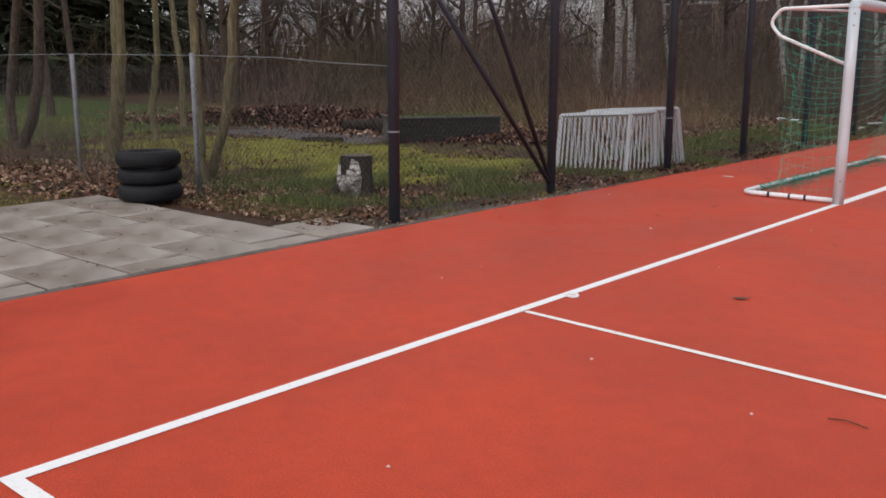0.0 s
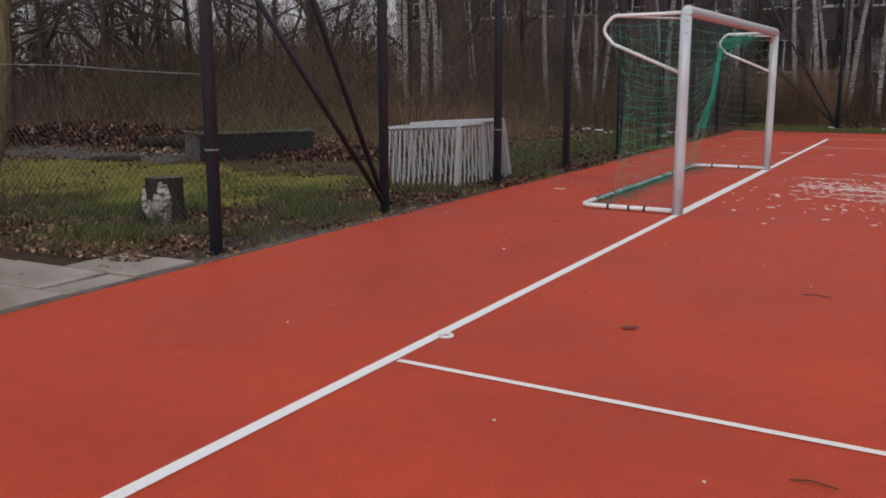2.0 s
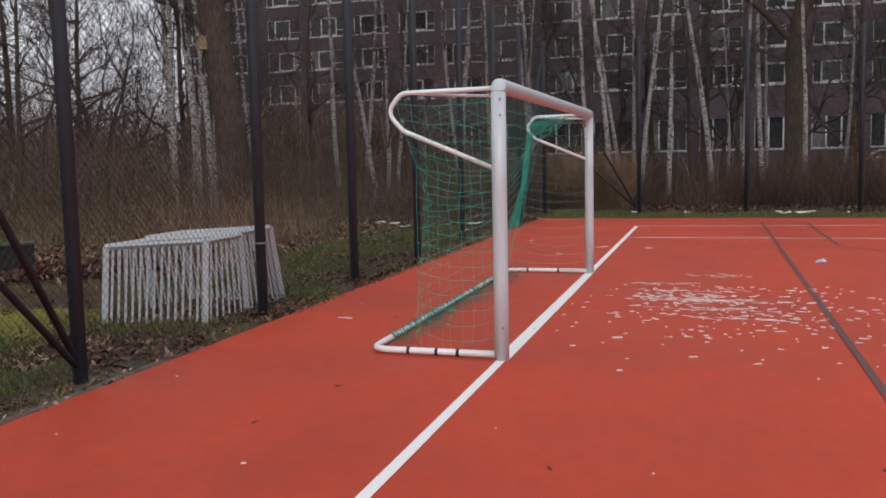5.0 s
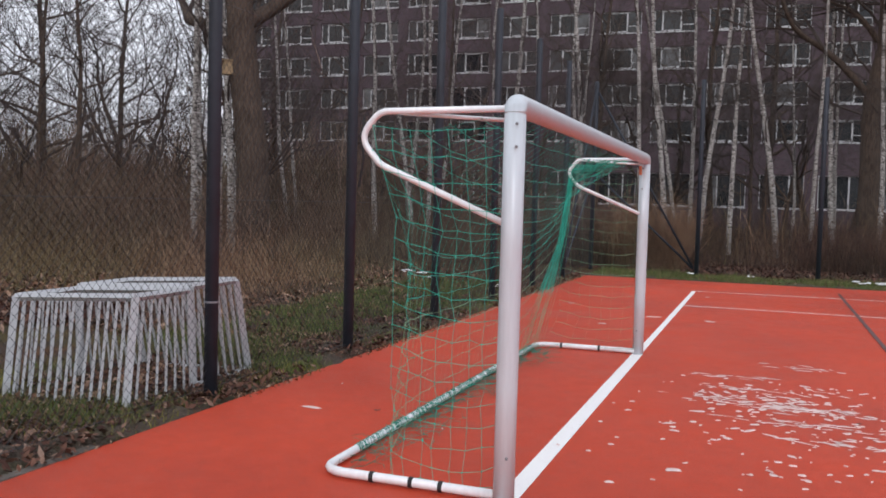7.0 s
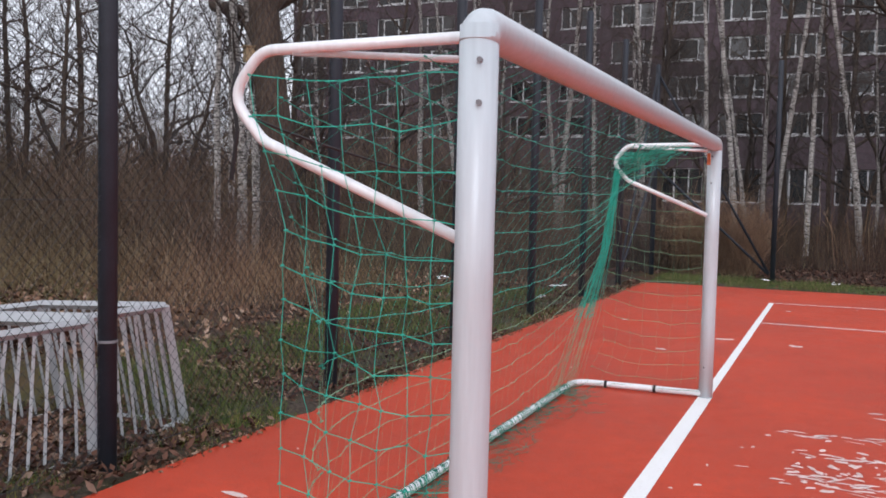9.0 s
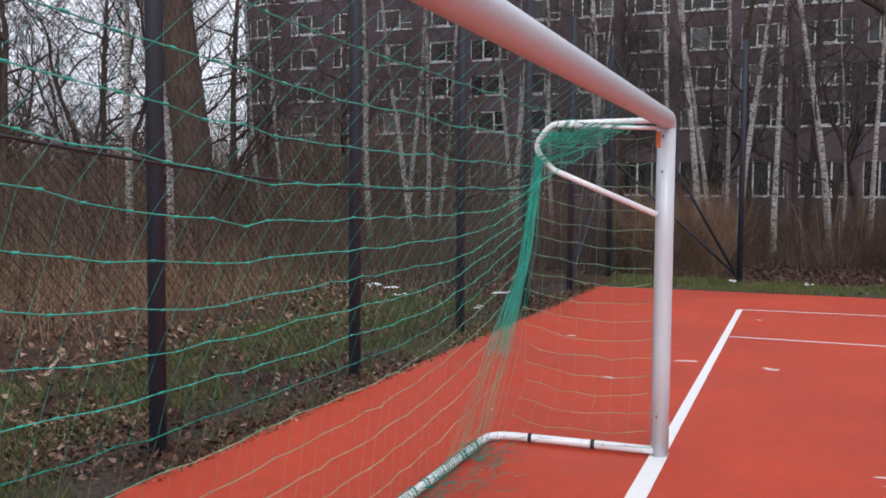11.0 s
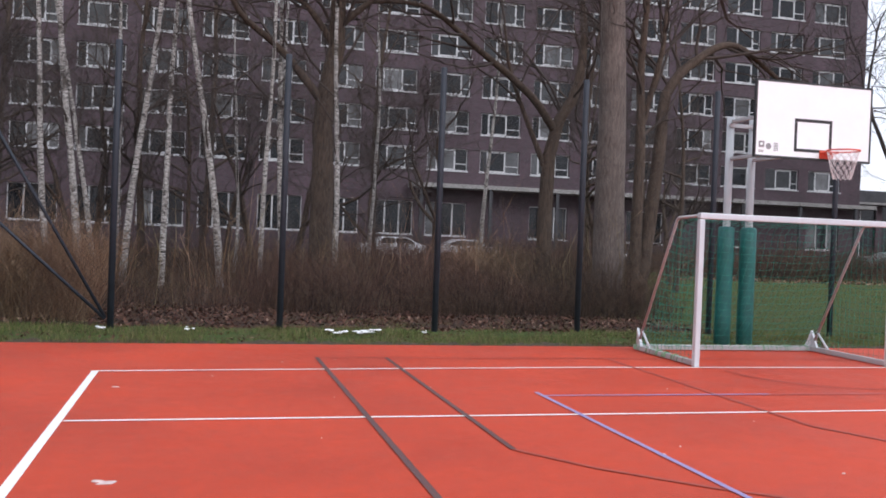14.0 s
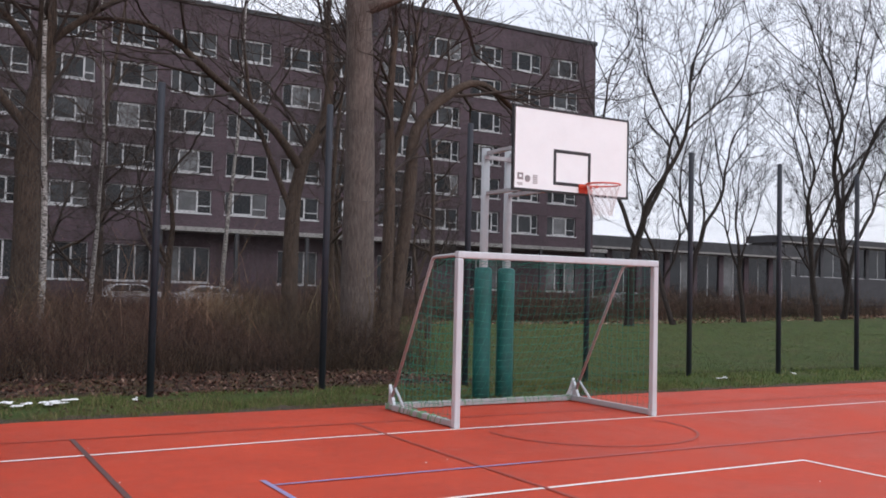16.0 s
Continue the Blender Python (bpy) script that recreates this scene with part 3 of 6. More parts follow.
# ---- basketball hoop ----
def basketball_hoop():
    g = thing("basketball_hoop", "white basketball board with orange rim on two padded posts", "basketball hoop")
    y = 13.95
    for x, yp, top in ((9.29, 15.58, 3.72), (9.70, 15.58, 3.74)):
        Soup().tube([(x, yp, 0), (x, yp, 1.8), (x, yp, top)], 0.062, 14).make("pole", GREY_ALU, g, "", True)
        pts = [(x, yp, z) for z in (0.03, 0.05, 0.5, 1.0, 1.5, 1.92, 1.95)]
        Soup().tube(pts, [0.10, 0.13, 0.132, 0.128, 0.133, 0.13, 0.10], 16).make("pad", PAD_GREEN, g, "green foam pad round the pole", True)
    bm = bmesh.new()
    box(bm, 8.68, 10.61, y, y + 0.035, 2.945, 4.035, 0.006)
    part("backboard", bm, BOARD_WHITE, g)
    so = Soup()
    for x0, x1, z0, z1 in ((8.665, 10.625, 4.02, 4.05), (8.665, 10.625, 2.93, 2.96), (8.665, 8.693, 2.96, 4.02), (10.597, 10.625, 2.96, 4.02)):
        so.box(x0, x1, y - 0.004, y + 0.04, z0, z1)
    so.make("board_edge", BLACK, g, "black edging of the board")
    so = Soup()
    for x0, x1, z0, z1 in ((9.32, 9.95, 3.475, 3.52), (9.32, 9.95, 3.04, 3.085), (9.32, 9.365, 3.085, 3.475), (9.905, 9.95, 3.085, 3.475)):
        so.box(x0, x1, y - 0.003, y + 0.003, z0, z1)
    so.make("target_rectangle", BLACK, g, "black painted rectangle")
    so = Soup()
    so.box(8.74, 8.83, y - 0.003, y, 3.07, 3.16)
    so.tube([(8.90, y - 0.003, 3.09), (8.90, y + 0.001, 3.09)], 0.045, 14)
    for k in range(5):
        so.box(8.985, 9.06, y - 0.003, y, 3.03 + k * 0.025, 3.043 + k * 0.025)
    for k in range(2):
        so.box(8.74, 8.82, y - 0.003, y, 3.0 + k * 0.02, 3.01 + k * 0.02)
    so.make("print", GREY_PRINT, g, "small dark printed marks on the board")
    so = Soup().box(8.765, 8.805, y - 0.005, y - 0.002, 3.10, 3.135)
    so.make("print_inset", BOARD_WHITE, g)
    cx, cz = 9.86, 3.05
    rim = [(cx + 0.225 * math.cos(a), y - 0.38 + 0.225 * math.sin(a), cz) for a in [2 * math.pi * k / 28 for k in range(28)]]
    Soup().tube(rim, 0.011, 8, closed=True).make("rim", RIM_ORANGE, g, "orange-red steel rim", True)
    so = Soup().box(cx - 0.11, cx + 0.11, y - 0.02, y - 0.003, cz - 0.09, cz + 0.03)
    so.box(cx - 0.10, cx + 0.10, y - 0.16, y - 0.02, cz - 0.02, cz + 0.0)
    so.make("rim_bracket", RIM_ORANGE, g)
    so = Soup()
    n, rows = 12, 6
    for k in range(n):
        for sgn in (1, -1):
            pts = []
            for i in range(rows + 1):
                s = i / rows
                rr = 0.215 * (1 - s) + 0.12 * s
                a = 2 * math.pi * (k + sgn * i * 0.5) / n
                pts.append((cx + rr * math.cos(a), y - 0.38 + rr * math.sin(a), cz - 0.01 - 0.40 * s))
            so.tube(pts, 0.0042, 4, cap=False)
    so.make("net", CORD_WHITE, g, "white cord basketball net")
    for x, z in ((9.29, 3.62), (9.70, 3.62), (9.29, 3.02), (9.70, 3.02)):
        bm = bmesh.new()
        box(bm, x - 0.03, x + 0.03, y + 0.082, 15.515, z, z + 0.055, 0.005)
        part("arm", bm, GREY_ALU, g, "grey steel carrier arm")
    bm = bmesh.new()
    box(bm, 9.22, 9.78, 15.50, 15.53, 3.55, 3.61, 0.004)
    part("cross_tie", bm, GREY_ALU, g)
    bm = bmesh.new()
    box(bm, 8.8, 10.4, y + 0.037, y + 0.08, 3.0, 3.06, 0.004)
    part("board_frame", bm, GREY_ALU, g)


basketball_hoop()


# ---- fences ----
def diamond_mesh(so, p0, p1, z0, z1, pitch, rad, sagz=None):
    """Two layers of crossing wires filling the upright rectangle p0-p1, z0-z1."""
    p0, p1 = Vector((*p0, 0)), Vector((*p1, 0))
    length = (p1 - p0).length
    d = (p1 - p0).normalized()
    nrm = Vector((-d.y, d.x, 0)) * rad * 1.2
    h = z1 - z0
    step = pitch * math.sqrt(2)
    k = -h
    while k < length:
        for sgn in (1, -1):
            a, b = k, k + h
            za, zb = (z0, z1) if sgn > 0 else (z1, z0)
            a2, b2, za2, zb2 = a, b, za, zb
            if a2 < 0:
                za2 = za + (zb - za) * (-a2) / h
                a2 = 0
            if b2 > length:
                zb2 = zb - (zb - za) * (b2 - length) / h
                b2 = length
            if b2 - a2 > 0.01:
                so.tube([p0 + d * a2 + nrm * sgn + Vector((0, 0, za2)), p0 + d * b2 + nrm * sgn + Vector((0, 0, zb2))], rad, 3, cap=False)
        k += step


def round_post(x, y, h, parent, rad=0.053, mat=None, name="post"):
    so = Soup().tube([(x, y, -0.3), (x, y, h - 0.01), (x, y, h)], [rad, rad, rad * 0.8], 10)
    return so.make(name, mat or POST_DARK, parent, "", True)


def tall_fence(name, p0, p1, ts, h, braces, label):
    f = thing(name, label, "fence", kind="structure")
    p0, p1 = Vector(p0), Vector(p1)
    d = (p1 - p0).normalized()
    for t in ts:
        q = p0 + d * t
        round_post(q.x, q.y, h, f)
    so = Soup()
    for z in (0.06, 1.5, 3.0, h - 0.05):
        so.tube([(p0.x, p0.y, z), (p1.x, p1.y, z)], 0.0022, 4)
    so.make("tension_wire", WIRE_DARK, f)
    so = Soup()
    diamond_mesh(so, p0, p1, 0.05, h - 0.05, 0.052, 0.0017)
    so.make("wire_mesh", WIRE_DARK, f, "dark diamond wire mesh")
    for t0, z0, t1, z1 in braces:
        a, b = p0 + d * t0, p0 + d * t1
        so = Soup().tube([(a.x, a.y, z0), (b.x, b.y, z1)], 0.026, 8)
        so.make("brace", POST_DARK, f, "slanting dark steel brace", True)
    return f


FX, FY, FH = -2.765, 17.57, 4.5
left_t = [0.0, 2.54, 5.29, 7.73, 10.3, 12.9, 15.5, 18.1, 21.34]
tall_fence("chain_link_fence", (FX, -3.77), (FX, FY), left_t, FH, [(2.50, 0.12, 0.04, 2.62), (2.54, 0.10, 0.04, 4.35), (18.1, 0.12, 21.3, 2.3), (18.1, 0.12, 21.3, 4.3)], "tall dark chain-link ball fence with braced end posts")
left_fence = bpy.data.objects["chain_link_fence"]
for y, z in ((-3.77, 0.83), (1.52, 0.72)):
    Soup().tube([(FX, y, z - 0.007), (FX, y, z + 0.007)], 0.057, 14).make("clamp", GALV, left_fence, "galvanised clamp round the post")
far_t = [2.48 + 2.63 * i for i in range(16)]
tall_fence("chain_link_fence", (FX, FY), (FX + 42, FY), far_t, FH, [(2.4, 0.12, 0.04, 2.3), (2.4, 0.14, 0.04, 4.25)], "tall dark chain-link ball fence along the shrubs")


def low_fence():
    f = thing("garden_fence", "low rusty chain-link fence on galvanised posts", "fence", kind="structure")
    xs = [-5.97, -8.73, -11.5, -14.3]
    for x in xs:
        round_post(x, -3.77 + (0.02 if x > -7 else 0), 1.56, f, 0.03, GALV)
    so = Soup()
    pts = [(-2.84, -3.77, 1.42), (-3.6, -3.77, 1.45), (-4.4, -3.77, 1.50), (-5.97, -3.77, 1.53), (-8.73, -3.77, 1.56), (-14.3, -3.77, 1.56)]
    so.tube(pts, 0.0042, 6)
    so.make("top_wire", GALV, f, "sagging galvanised top wire", True)
    so = Soup()
    diamond_mesh(so, (-14.3, -3.77), (-2.84, -3.77), 0.05, 1.42, 0.05, 0.0018)
    so.make("wire_mesh", WIRE_GALV, f, "grey diamond wire mesh")


low_fence()


# ---- buildings ----
BX0, BX1, BY, BH = -47.7, 58.3, 72.8, 25.6
BSTEP, BLOW = 34.9, 22.7


def window_unit(w, h, parent, x, z, r, tall=False):
    """A white framed window recessed in the wall, with its panes and sill."""
    y = BY + 0.16
    so = Soup()
    fr = 0.075
    z0, z1 = z - h / 2, z + h / 2
    so.box(x - w / 2, x + w / 2, y, y + 0.08, z0, z0 + fr)
    so.box(x - w / 2, x + w / 2, y, y + 0.08, z1 - fr, z1)
    so.box(x - w / 2, x - w / 2 + fr, y, y + 0.08, z0 + fr, z1 - fr)
    so.box(x + w / 2 - fr, x + w / 2, y, y + 0.08, z0 + fr, z1 - fr)
    if tall:
        edges = [x - w / 2 + fr, x - w * 0.17, x + w * 0.17, x + w / 2 - fr]
    else:
        a = r.choice((0.20, 0.24, 0.34))
        edges = [x - w / 2 + fr, x - w / 2 + w * a, x - w / 2 + w * (a + 0.44), x + w / 2 - fr]
    for e in edges[1:3]:
        so.box(e - 0.06, e + 0.06, y - 0.014, y + 0.08, z0 + fr, z1 - fr)
    if not tall:
        so.box(edges[1] + 0.06, edges[2] - 0.06, y - 0.012, y + 0.08, z0 + fr, z0 + fr + 0.10)
        so.box(edges[1] + 0.06, edges[2] - 0.06, y - 0.012, y + 0.08, z1 - fr - 0.10, z1 - fr)
        so.box(edges[2] + 0.06, edges[3], y - 0.010, y + 0.08, z0 + h * 0.3, z0 + h * 0.3 + 0.07)
    win = so.make("window", FRAME_WHITE, parent, "white framed window with dark glass")
    for e0, e1 in zip(edges, edges[1:]):
        Soup().box(e0, e1, y + 0.03, y + 0.05, z0 + fr, z1 - fr).make("pane", PANE, win)
    Soup().box(x - w / 2 - 0.05, x + w / 2 + 0.05, BY - 0.08, y - 0.002, z0 - 0.09, z0 - 0.002).make("sill", FRAME_WHITE, win)


def apartment_building():
    g = thing("apartment_building", "long dark brick building with rows of white framed windows", "building", kind="structure")
    r = rng(21)
    pitch, w, h = 4.36, 3.35, 1.78
    cols = [24.0 + pitch * k for k in range(-16, 8)]
    rows = [7.8 + 3.0 * k for k in range(6)]
    gz0, gz1 = 1.7, 4.35

    def has_window(c, z):
        return not (c < BSTEP and z > BLOW - 1.2)

    def has_ground_window(c):
        return not (c - w / 2 > 19 and (2 * cols.index(c) + 1) % 4 != 3)

    holes = [(c, z, h) for c in cols for z in rows if has_window(c, z)] + [(c, (gz0 + gz1) / 2, gz1 - gz0) for c in cols if has_ground_window(c)]
    xs = sorted([BX0, BSTEP, BX1] + [c + s * w / 2 for c in cols for s in (-1, 1)])
    zs = sorted({0.0, gz0, gz1, BLOW, BH} | {z + s * h / 2 for z in rows for s in (-1, 1)})
    hole_at = {}
    for c, z, hh in holes:
        hole_at.setdefault(c, []).append((z - hh / 2, z + hh / 2))
    nx, nz = len(xs) - 1, len(zs) - 1

    def solid(i, k):
        if not (0 <= i < nx and 0 <= k < nz):
            return False
        x, z = (xs[i] + xs[i + 1]) / 2, (zs[k] + zs[k + 1]) / 2
        if z > (BLOW if x < BSTEP else BH):
            return False
        return not any(abs(x - c) < w / 2 and any(a < z < b for a, b in spans) for c, spans in hole_at.items())

    wall = Soup()
    wall.v = [Vector((x, y, z)) for y in (BY, BY + 0.4) for z in zs for x in xs]
    row, back = nx + 1, (nx + 1) * (nz + 1)
    for i in range(nx):
        for k in range(nz):
            if not solid(i, k):
                continue
            q = [k * row + i, k * row + i + 1, (k + 1) * row + i + 1, (k + 1) * row + i]
            wall.f += [tuple(q), tuple(back + j for j in reversed(q))]
            for di, dk, e in ((0, -1, 0), (1, 0, 1), (0, 1, 2), (-1, 0, 3)):
                if not solid(i + di, k + dk):
                    u, t = q[e], q[(e + 1) % 4]
                    wall.f.append((t, u, back + u, back + t))
    wall.make("wall", BRICK, g, "dark purple-brown brick wall")
    wall = Soup()
    wall.box(BX0, BX0 + 0.4, BY + 0.4, BY + 14, 0, BLOW)
    wall.box(BSTEP + 0.4, BSTEP + 0.8, BY + 0.4, BY + 14, BLOW, BH)
    wall.box(BX1 - 0.4, BX1, BY + 0.4, BY + 14, 0, BH)
    wall.box(BX0, BX1, BY + 13.6, BY + 14, 0, BLOW)
    wall.make("side_wall", BRICK, g, "dark brick end walls")
    Soup().box(BSTEP - 0.1, BX1 + 0.1, BY - 0.12, BY + 14.1, BH, BH + 0.35).make("roof", DARK_ROOF, g, "flat dark roof edge")
    Soup().box(BX0 - 0.1, BSTEP - 0.12, BY - 0.12, BY + 14.1, BLOW, BLOW + 0.35).make("roof", DARK_ROOF, g, "flat dark roof edge")
    for c in cols:
        for z in rows:
            if has_window(c, z):
                window_unit(w * r.uniform(0.995, 1.0), h, g, c, z, r)
        if has_ground_window(c):
            window_unit(w, gz1 - gz0, g, c, (gz0 + gz1) / 2, r, True)
    Soup().box(16.5, BX1, BY - 2.2, BY - 0.01, 5.42, 5.74).make("canopy", CONCRETE, g, "pale concrete canopy edge")
    for k in range(8):
        x = 17 + k * 5.6
        Soup().box(x, x + 0.25, BY - 2.1, BY - 1.85, 0, 5.42).make("canopy_post", DARK_ROOF, g)


apartment_building()


def low_wing(x0, x1, y, sill, head, top, bay, deep, brick, label):
    """A low building: brick base and piers, a window in each bay, a deep flat roof."""
    g = thing("low_building", label, "building", kind="structure")
    Soup().box(x0, x1, y + 0.5, y + deep, 0, head - 0.05).make("wall", brick, g)
    Soup().box(x0, x1, y, y + 0.4, 0, sill).make("base_wall", brick, g)
    n = int((x1 - x0) / bay)
    for k in range(n):
        x = x0 + k * bay
        Soup().box(x, x + 0.7, y, y + 0.4, sill, head).make("pier", brick, g)
        win = Soup().box(x + 0.7, x + bay, y + 0.16, y + 0.22, sill, sill + 0.09).box(x + 0.7, x + bay, y + 0.16, y + 0.22, head - 0.09, head).box(x + 0.7 + (bay - 0.7) * 0.5, x + 0.78 + (bay - 0.7) * 0.5, y + 0.16, y + 0.22, sill + 0.09, head - 0.09).make("window", FRAME_WHITE, g)
        for a, b in ((0.7, 0.7 + (bay - 0.7) * 0.5), (0.78 + (bay - 0.7) * 0.5, bay)):
            Soup().box(x + a, x + b, y + 0.18, y + 0.20, sill + 0.09, head - 0.09).make("pane", PANE, win)
    Soup().box(x0 - 0.3, x1, y - 1.4, y + deep + 0.2, head + 0.02, top).make("roof", DARK_ROOF, g, "dark flat roof with a deep fascia")
    Soup().box(x0 - 0.3, x1, y - 1.46, y - 1.402, head + 0.02, head + 0.22).make("fascia", CONCRETE, g, "pale strip under the roof")


low_wing(58.8, 91.0, 76.0, 1.2, 6.1, 7.4, 4.0, 12, BRICK, "long low building with a dark flat roof and tall windows")
low_wing(101.5, 170.0, 88.0, 4.6, 9.0, 10.0, 5.0, 4, DARK_ROOF, "distant flat-roofed building with a row of windows")


# ---- fast meshes for grass, twigs and leaves ----
def np_mesh(name, verts, faces, mat):
    me = bpy.data.meshes.new(name)
    verts, faces = np.asarray(verts, np.float32), np.asarray(faces, np.int32)
    n, k = faces.shape
    me.vertices.add(len(verts))
    me.vertices.foreach_set("co", verts.ravel())
    me.loops.add(n * k)
    me.loops.foreach_set("vertex_index", faces.ravel())
    me.polygons.add(n)
    me.polygons.foreach_set("loop_start", np.arange(n, dtype=np.int32) * k)
    me.update(calc_edges=True)
    me.materials.append(mat)
    return me


def heights(x, y):
    return np.array([ground_height(a, b) for a, b in zip(x, y)])


def stems(rs, x, y, h, lean, rad, side=3):
    """Curved thin stems with side twigs: vertices and quads."""
    n = len(x)
    z = heights(x, y) - 0.05
    ang = rs.uniform(0, 2 * np.pi, n)
    le = rs.normal(0, lean, n) * h
    p0 = np.stack([x, y, z], 1)
    p1 = p0 + np.stack([np.cos(ang) * le * 0.35, np.sin(ang) * le * 0.35, h * 0.5], 1)
    p2 = p0 + np.stack([np.cos(ang) * le + rs.normal(0, 0.05, n) * h, np.sin(ang) * le + rs.normal(0, 0.05, n) * h, h], 1)
    bow = rs.normal(0, 0.09, (n, 3)) * h[:, None] * (1, 1, 0.3)
    p1 = p1 + bow
    segs = [(p0, p1, rad, rad * 0.7), (p1, p2, rad * 0.7, rad * 0.2)]
    for _ in range(side):
        t = rs.uniform(0.3, 0.95, n)[:, None]
        a = np.where(t < 0.5, p0 + (p1 - p0) * t * 2, p1 + (p2 - p1) * (t * 2 - 1))
        sa = rs.uniform(0, 2 * np.pi, n)
        sl = h * rs.uniform(0.15, 0.5, n)
        b = a + np.stack([np.cos(sa) * sl * 0.75, np.sin(sa) * sl * 0.75, sl * rs.uniform(0.3, 1.0, n)], 1)
        segs.append((a, b, rad * 0.5, rad * 0.15))
    vs, fs, base = [], [], 0
    tri = [(math.cos(2 * math.pi * k / 3), math.sin(2 * math.pi * k / 3), 0) for k in range(3)]
    for a, b, ra, rb in segs:
        ring = [a + np.outer(ra, t) for t in tri] + [b + np.outer(rb, t) for t in tri]
        vs.append(np.stack(ring, 1).reshape(-1, 3))
        i = base + np.arange(n)[:, None] * 6
        for k in range(3):
            k2 = (k + 1) % 3
            fs.append(np.concatenate([i + k, i + k2, i + 3 + k2, i + 3 + k], 1))
        base += n * 6
    return np.concatenate(vs), np.concatenate(fs)


def blades(rs, x, y, h, w, lean=0.5, z=None):
    n = len(x)
    z = heights(x, y) if z is None else z
    a, b = rs.uniform(0, 2 * np.pi, n), rs.uniform(0, 2 * np.pi, n)
    p = np.stack([x, y, z - 0.01], 1)
    d = np.stack([np.cos(a) * w, np.sin(a) * w, 0 * a], 1) / 2
    l = rs.uniform(0.1, lean, n) * h
    tip = p + np.stack([np.cos(b) * l, np.sin(b) * l, h], 1)
    v = np.stack([p - d, p + d, tip], 1).reshape(-1, 3)
    return v, np.arange(n * 3).reshape(-1, 3)


def leaves(rs, x, y, size, z=None, tilt=0.5):
    n = len(x)
    z = heights(x, y) + 0.012 if z is None else z
    a = rs.uniform(0, 2 * np.pi, n)
    u = np.stack([np.cos(a), np.sin(a), rs.normal(0, tilt, n)], 1) * size[:, None]
    w = np.stack([-np.sin(a), np.cos(a), rs.normal(0, tilt, n)], 1) * size[:, None] * 0.6
    c = np.stack([x, y, z + size * 0.25], 1)
    v = np.stack([c - u, c + w * 0.8, c + u, c - w], 1).reshape(-1, 3)
    return v, np.arange(n * 4).reshape(-1, 4)


def stuff(name, vf, mat, label, category):
    return tagged(new(name, np_mesh(name, *vf, mat)), label, category, kind="stuff")


def m_brush(*stops):
    k = Mat("brown_shrub_stems", 0.85, 0, 0.2)
    c = k.ramp(k.island(), *stops)
    zone = k.noise(0.22, 4, 0.6)
    c = k.mix(c, k.mix(c, (0.62, 0.78, 0.66), 1.0, "MULTIPLY"), k.ramp(zone, (0.42, 0.0), (0.6, 1.0)))
    k.color(k.mix(c, k.ramp(k.noise(0.9, 3, 0.6), (0.3, 0.7), (0.7, 1.3)), 0.9, "MULTIPLY"))
    return k.m


BRUSH = m_brush((0.0, (0.050, 0.030, 0.024)), (0.4, (0.115, 0.068, 0.050)), (0.75, (0.20, 0.125, 0.092)), (1.0, (0.36, 0.26, 0.20)))
GRASS = m_blade("winter_grass_blades", (0.0, (0.036, 0.060, 0.015)), (0.5, (0.092, 0.135, 0.034)), (0.8, (0.16, 0.19, 0.055)), (1.0, (0.26, 0.22, 0.11)))
MOSS = m_blade("yellow_green_moss_grass", (0.0, (0.10, 0.10, 0.014)), (0.6, (0.25, 0.235, 0.035)), (1.0, (0.36, 0.31, 0.09)))
STRAW = m_blade("dry_straw_grass", (0.0, (0.05, 0.042, 0.018)), (0.6, (0.13, 0.105, 0.05)), (1.0, (0.30, 0.24, 0.13)))
LITTER = m_blade("fallen_brown_leaves", (0.0, (0.045, 0.022, 0.014)), (0.4, (0.13, 0.062, 0.036)), (0.75, (0.26, 0.145, 0.09)), (1.0, (0.44, 0.31, 0.23)))
NEEDLE = m_blade("dark_conifer_needles", (0.0, (0.016, 0.020, 0.011)), (1.0, (0.055, 0.062, 0.032)))


def patch_sheet(name, x0, x1, y0, y1, lift, mat, label, step=0.8, ragged=0.0):
    xs, ys = np.arange(x0, x1 + step, step), np.arange(y0, y1 + step, step)
    verts = [(x + 0.35 * noise.noise((x * 0.6, y * 0.6, 5)), y + 0.35 * noise.noise((x * 0.6, y * 0.6, 9)), 0) for y in ys for x in xs]
    def sink(x, y):
        inside = min(x - x0, x1 - x, y - y0, y1 - y)
        return ragged * min(0.0, inside * 1.1 - 0.75 + 1.1 * noise.noise((x * 0.9, y * 0.9, 2)))

    verts = [(x, y, ground_height(x, y) + lift + sink(x, y)) for x, y, _ in verts]
    w = len(xs)
    faces = [(j * w + i, j * w + i + 1, (j + 1) * w + i + 1, (j + 1) * w + i) for j in range(len(ys) - 1) for i in range(w - 1)]
    return tagged(raw(name, verts, faces, mat, smooth=True), label, "ground", kind="structure")


patch_sheet("lawn", 10.4, 58, 17.9, 52, 0.02, LAWN, "damp green lawn with worn brown patches")
patch_sheet("grass_verge", -2.4, 44, 15.6, 17.9, 0.015, LAWN, "narrow grass verge beside the court")
MOSS_TURF = m_lawn("mossy_yellow_turf", (0.10, 0.10, 0.016), (0.30, 0.28, 0.05), (0.15, 0.10, 0.045))
patch_sheet("mossy_ground", -13.5, -3.6, -2.3, 2.1, 0.02, MOSS_TURF, "yellow-green mossy turf in the yard", 0.3, 0.12)
MUD = m_lawn("dark_mud_with_moss_and_leaf_scraps", (0.030, 0.022, 0.017), (0.135, 0.105, 0.082), (0.07, 0.075, 0.022))


